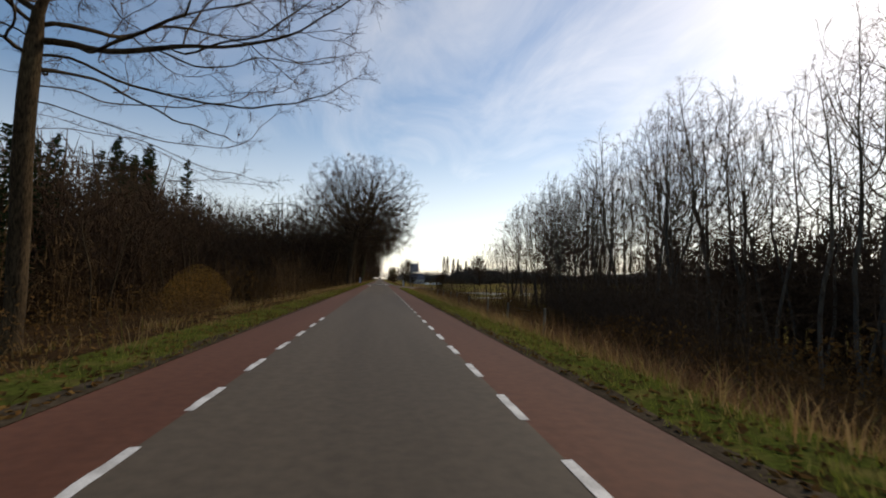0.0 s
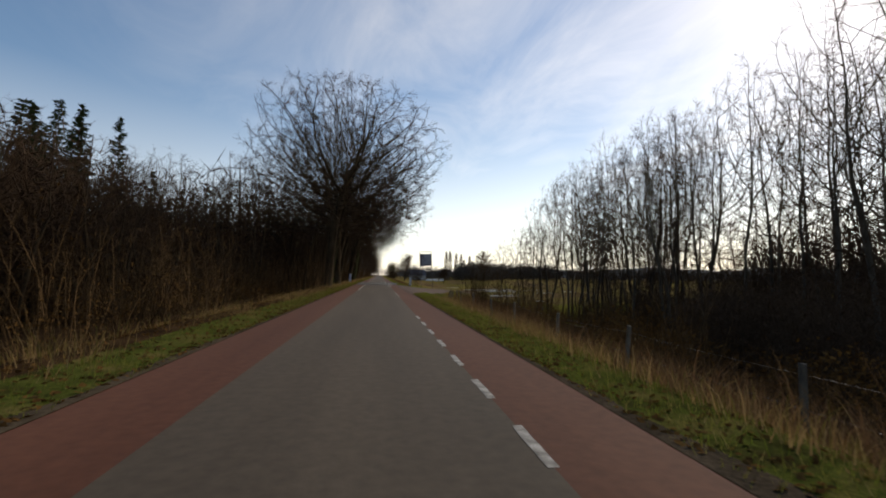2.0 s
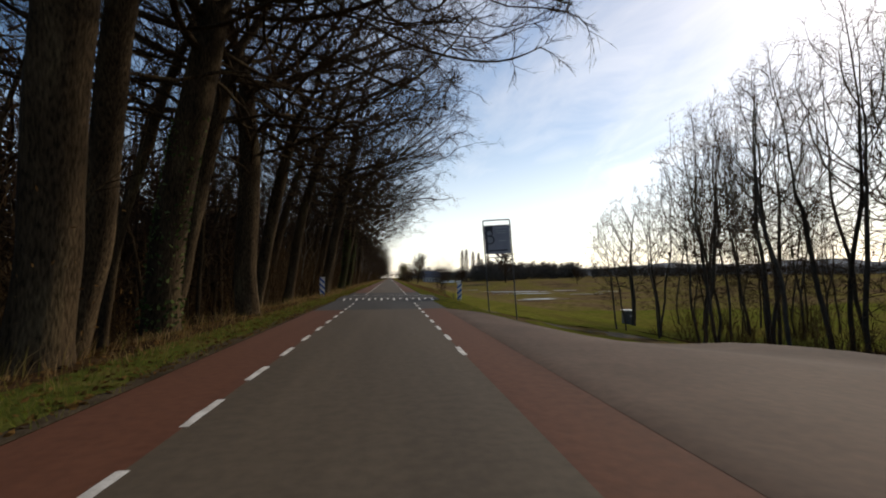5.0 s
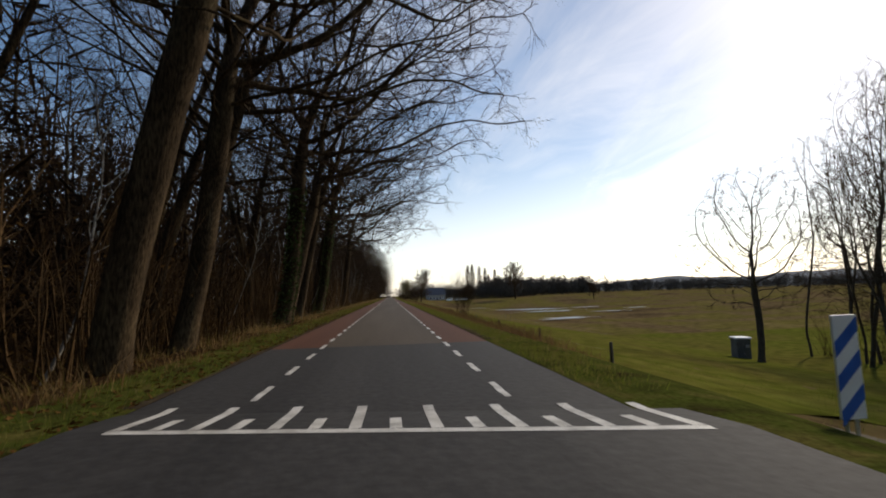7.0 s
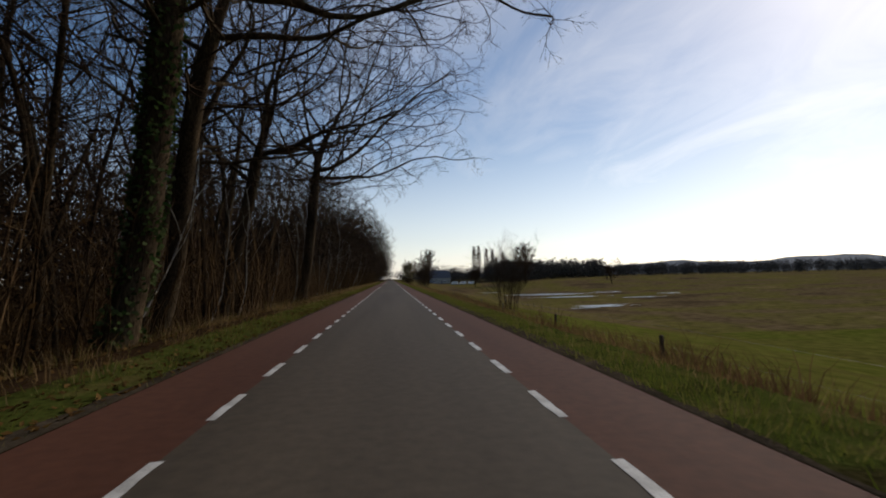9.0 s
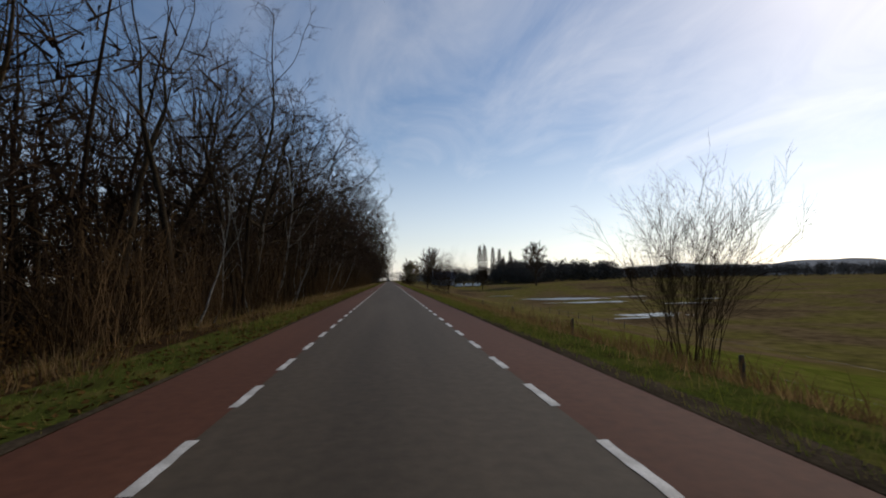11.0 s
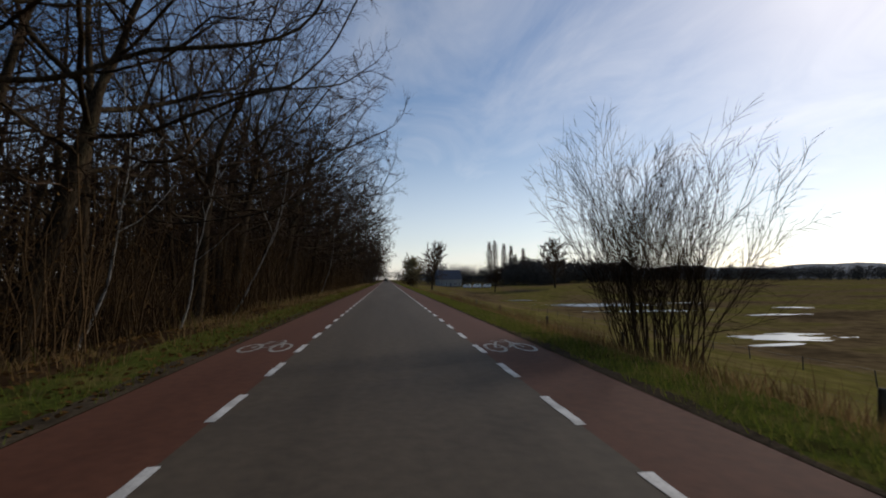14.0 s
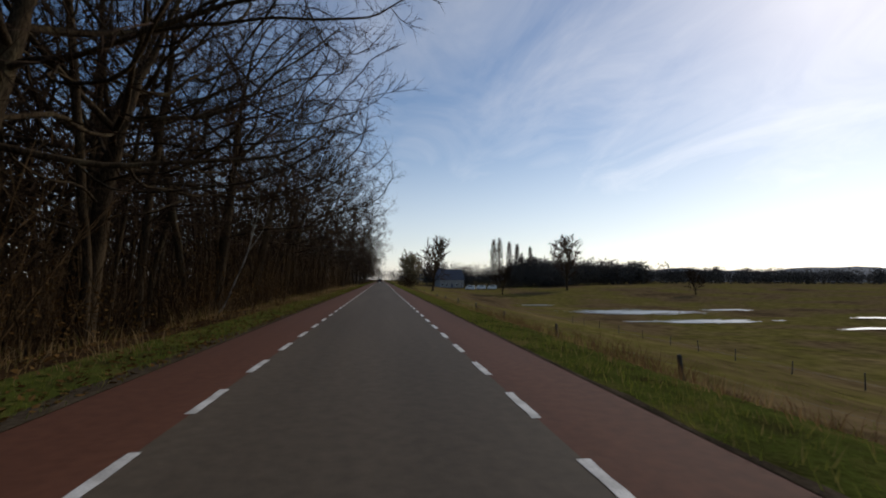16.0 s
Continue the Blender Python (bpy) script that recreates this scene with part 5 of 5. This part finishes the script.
# ---- municipal notice board on two posts ----
def notice_board():
    x0, x1, y, top = 7.39, 9.37, 107.7, 5.42
    g0 = min(h(x0, y), h(x1, y))
    e = thing("notice_board", (x0, y, g0), "tall grey notice board on two slim steel posts", "sign")
    e.matrix_basis = pose(x0, y, g0, 0, -3.2, 0)
    w, t = x1 - x0, top - g0
    for px in (0, w):
        part("post", rod((px, 0, -0.4), (px, 0, t - 0.15), 0.045, 10), DARKSTEEL, e)
    bm = rod((0.1, 0, t), (w - 0.1, 0, t), 0.045, 10)
    for px, s in ((0, 1), (w, -1)):
        for k in range(4):
            a0, a1 = math.pi / 2 * k / 4, math.pi / 2 * (k + 1) / 4
            rod((px + s * 0.13 * (1 - math.cos(a0)), 0, t - 0.13 + 0.13 * math.sin(a0)), (px + s * 0.13 * (1 - math.cos(a1)), 0, t - 0.13 + 0.13 * math.sin(a1)), 0.045, 8, bm)
    part("top_rail", bm, DARKSTEEL, e)
    lo, hi = 2.98 - g0, t - 0.36
    part("lower_rail", rod((0, 0, lo - 0.25), (w, 0, lo - 0.25), 0.03, 8), DARKSTEEL, e)
    panel = part("panel", box(w / 2, 0, (lo + hi) / 2, w - 0.12, 0.05, hi - lo, 0.012), SIGNGREY, e, "matt grey-violet printed panel")
    part("dark_corner", box(0.38, -0.030, hi - 0.20, 0.58, 0.012, 0.36), SIGNDARK, panel)
    part("dark_edge", box(0.17, -0.030, (lo + hi) / 2 - 0.2, 0.16, 0.012, hi - lo - 0.44), SIGNDARK, panel)
    # a plain double ring in place of the emblem
    for cz, rr in ((hi - 0.58, 0.22), (hi - 1.05, 0.30)):
        g = Grower(2)
        ring = [Vector((0.42 + rr * math.cos(2 * math.pi * k / 24), -0.03, cz + rr * math.sin(2 * math.pi * k / 24))) for k in range(25)]
        for a, b in zip(ring, ring[1:]):
            g.tube([a, b], [0.045, 0.045], 5)
        part("emblem_ring", mesh_of("emblem_ring", g.wv, g.wf, SIGNDARK), None, panel)
    for k, (px, pw, dz) in enumerate(((1.32, 0.9, 0.22), (1.30, 0.78, 0.42), (1.26, 0.7, 0.58), (1.35, 0.5, 1.15))):
        part("text_bar", box(px, -0.030, hi - dz, pw, 0.012, 0.06), SIGNLIGHT, panel)
    part("text_bar", box(w / 2, -0.030, lo + 0.24, 1.35, 0.012, 0.10), SIGNDARK, panel)
    return e


notice_board()


# ---- chevron markers at the table ----
def marker(x, y, flip):
    e = thing("marker_board", (x, y, h(x, y)), "blue and white slanted marker board on a steel post", "road sign", "marker boards")
    for px in (-0.07, 0.07):
        part("post", rod((px, 0.03, -0.3), (px, 0.03, 1.5), 0.022, 8), STEEL, e)
    board = part("board", box(0, 0, 0.88, 0.34, 0.03, 1.25, 0.01), WHITE, e)
    s = -1 if flip else 1
    for z in (0.42, 0.83, 1.24):
        v = [(-0.165, -0.019, z - 0.16 * s - 0.09), (0.165, -0.019, z + 0.16 * s - 0.09), (0.165, -0.019, min(z + 0.16 * s + 0.1, 1.49)), (-0.165, -0.019, z - 0.16 * s + 0.1)]
        v += [(a, -0.015, c) for a, b, c in v]
        f = [(0, 1, 2, 3), (0, 4, 5, 1), (1, 5, 6, 2), (2, 6, 7, 3), (3, 7, 4, 0)]
        part("stripe", mesh_of("stripe", v, f, BLUE), None, board, "blue slanted stripe")
    return e


marker(5.7, 110.8, False)
marker(-4.6, 110.0, True)


# ---- pump house in the meadow ----
def kiosk(x, y):
    e = thing("pump_house", (x, y, h(x, y) - 0.25), "small dark grey pump house with a pale flat roof", "shed", turn=-15)
    part("wall", box(0, 0, 1.5, 1.8, 1.9, 3.0, 0.03), DARKWALL, e)
    part("roof", box(0, 0, 3.1, 2.1, 2.2, 0.22, 0.04), WHITE, e, "pale flat roof slab")
    d = part("door", box(-0.35, -0.97, 1.0, 0.9, 0.06, 1.95, 0.01), DARKSTEEL, e, "dark steel door")
    part("handle", box(-0.02, -1.02, 1.0, 0.04, 0.05, 0.14, 0.005), STEEL, d)
    part("vent", box(0.5, -0.97, 2.0, 0.5, 0.05, 0.4, 0.01), STEEL, e)
    return e


kiosk(49.5, 166.6)


# ---- farmhouse and vans far along the road ----
def house(x, y, w, d, wall_h, roof_h, turn, label, wallmat):
    e = thing("house", (x, y, h(x, y) - 0.2), label, "house", turn=turn)
    part("wall", box(0, 0, wall_h / 2, w, d, wall_h), wallmat, e)
    o = 0.5
    v = [(-w / 2 - o, -d / 2 - o, wall_h - 0.2), (w / 2 + o, -d / 2 - o, wall_h - 0.2), (w / 2 + o, d / 2 + o, wall_h - 0.2), (-w / 2 - o, d / 2 + o, wall_h - 0.2), (-w / 2 - o, 0, wall_h + roof_h), (w / 2 + o, 0, wall_h + roof_h)]
    roof = part("roof", mesh_of("roof", v, [(0, 1, 5, 4), (2, 3, 4, 5), (1, 2, 5), (3, 0, 4), (3, 2, 1, 0)], ROOF), None, e)
    part("chimney", box(w * 0.3, 0.3, wall_h + roof_h, 0.7, 0.7, 1.6, 0.03), BRICK, roof)
    n = max(2, int(w // 2.6))
    for i in range(n):
        px = -w / 2 + w * (i + 0.5) / n
        if i == n // 2:
            part("door", box(px, -d / 2 - 0.03, 1.1, 1.0, 0.1, 2.1, 0.02), ROOF, e)
            continue
        win = part("window", box(px, -d / 2 - 0.02, 1.6, 1.3, 0.1, 1.3, 0.02), WHITE, e)
        part("pane", box(px, -d / 2 - 0.075, 1.6, 1.1, 0.03, 1.1), GLASS, win)
    return e


house(40, 508, 15, 9, 4.6, 6.2, 12, "grey farmhouse with a dark slate roof", CONCRETE)


def vehicle(kind, x, y, turn, label, paint, length, width, tall, nose):
    """A closed vehicle: body with a cut profile, glass, lamps and four wheels."""
    e = thing(kind, (x, y, max(h(x, y), 0.0) if abs(x) < 3 else h(x, y)), label, kind, turn=turn)
    L, W = length / 2, width / 2
    prof = [(-L, 0.35), (-L, tall * 0.62), (-L * 0.93, tall * 0.97), (L * nose * 0.55, tall), (L * nose, tall * 0.62), (L * 0.97, tall * 0.52), (L, tall * 0.36), (L, 0.35)]
    v = []
    for s in (-1, 1):
        v += [(s * W * (0.86 if z > tall * 0.7 else 1.0), p, z) for p, z in prof]
    n = len(prof)
    f = [tuple(range(n))[::-1], tuple(range(n, 2 * n))] + [(i, (i + 1) % n, n + (i + 1) % n, n + i) for i in range(n)]
    body = part("body", mesh_of("body", v, f, paint), None, e)
    part("rear_window", box(0, -L * 0.975, tall * 0.79, W * 1.45, 0.06, tall * 0.24, 0.01), GLASS, e)
    for s in (-1, 1):
        part("side_window", box(s * W * 0.93, -L * 0.1, tall * 0.79, 0.08, L * 0.9, tall * 0.2, 0.01), GLASS, e)
        part("tail_lamp", box(s * W * 0.8, -L - 0.01, tall * 0.55, 0.18, 0.06, 0.25, 0.01), TAIL, e, "red tail lamp")
        for p in (-L * 0.62, L * 0.64):
            w = part("wheel", rod((s * (W - 0.22), p, 0.33), (s * (W + 0.01), p, 0.33), 0.33, 16), RUBBER, e)
            part("rim", rod((s * (W + 0.005), p, 0.33), (s * (W + 0.03), p, 0.33), 0.2, 12), STEEL, w)
    part("number_plate", box(0, -L - 0.015, tall * 0.35, 0.5, 0.03, 0.11, 0.005), WHITE, e)
    return e


vehicle("car", -0.4, 410, 0, "small dark car driving ahead on the road", CARPAINT, 4.1, 1.75, 1.5, 0.6)
for i, (x, y, t) in enumerate(((51, 500, 70), (58, 503, 85), (65, 505, 80))):
    vehicle("van", x, y, t, "white van parked by the farm", WHITE, 5.4, 2.0, 2.5, 0.85)
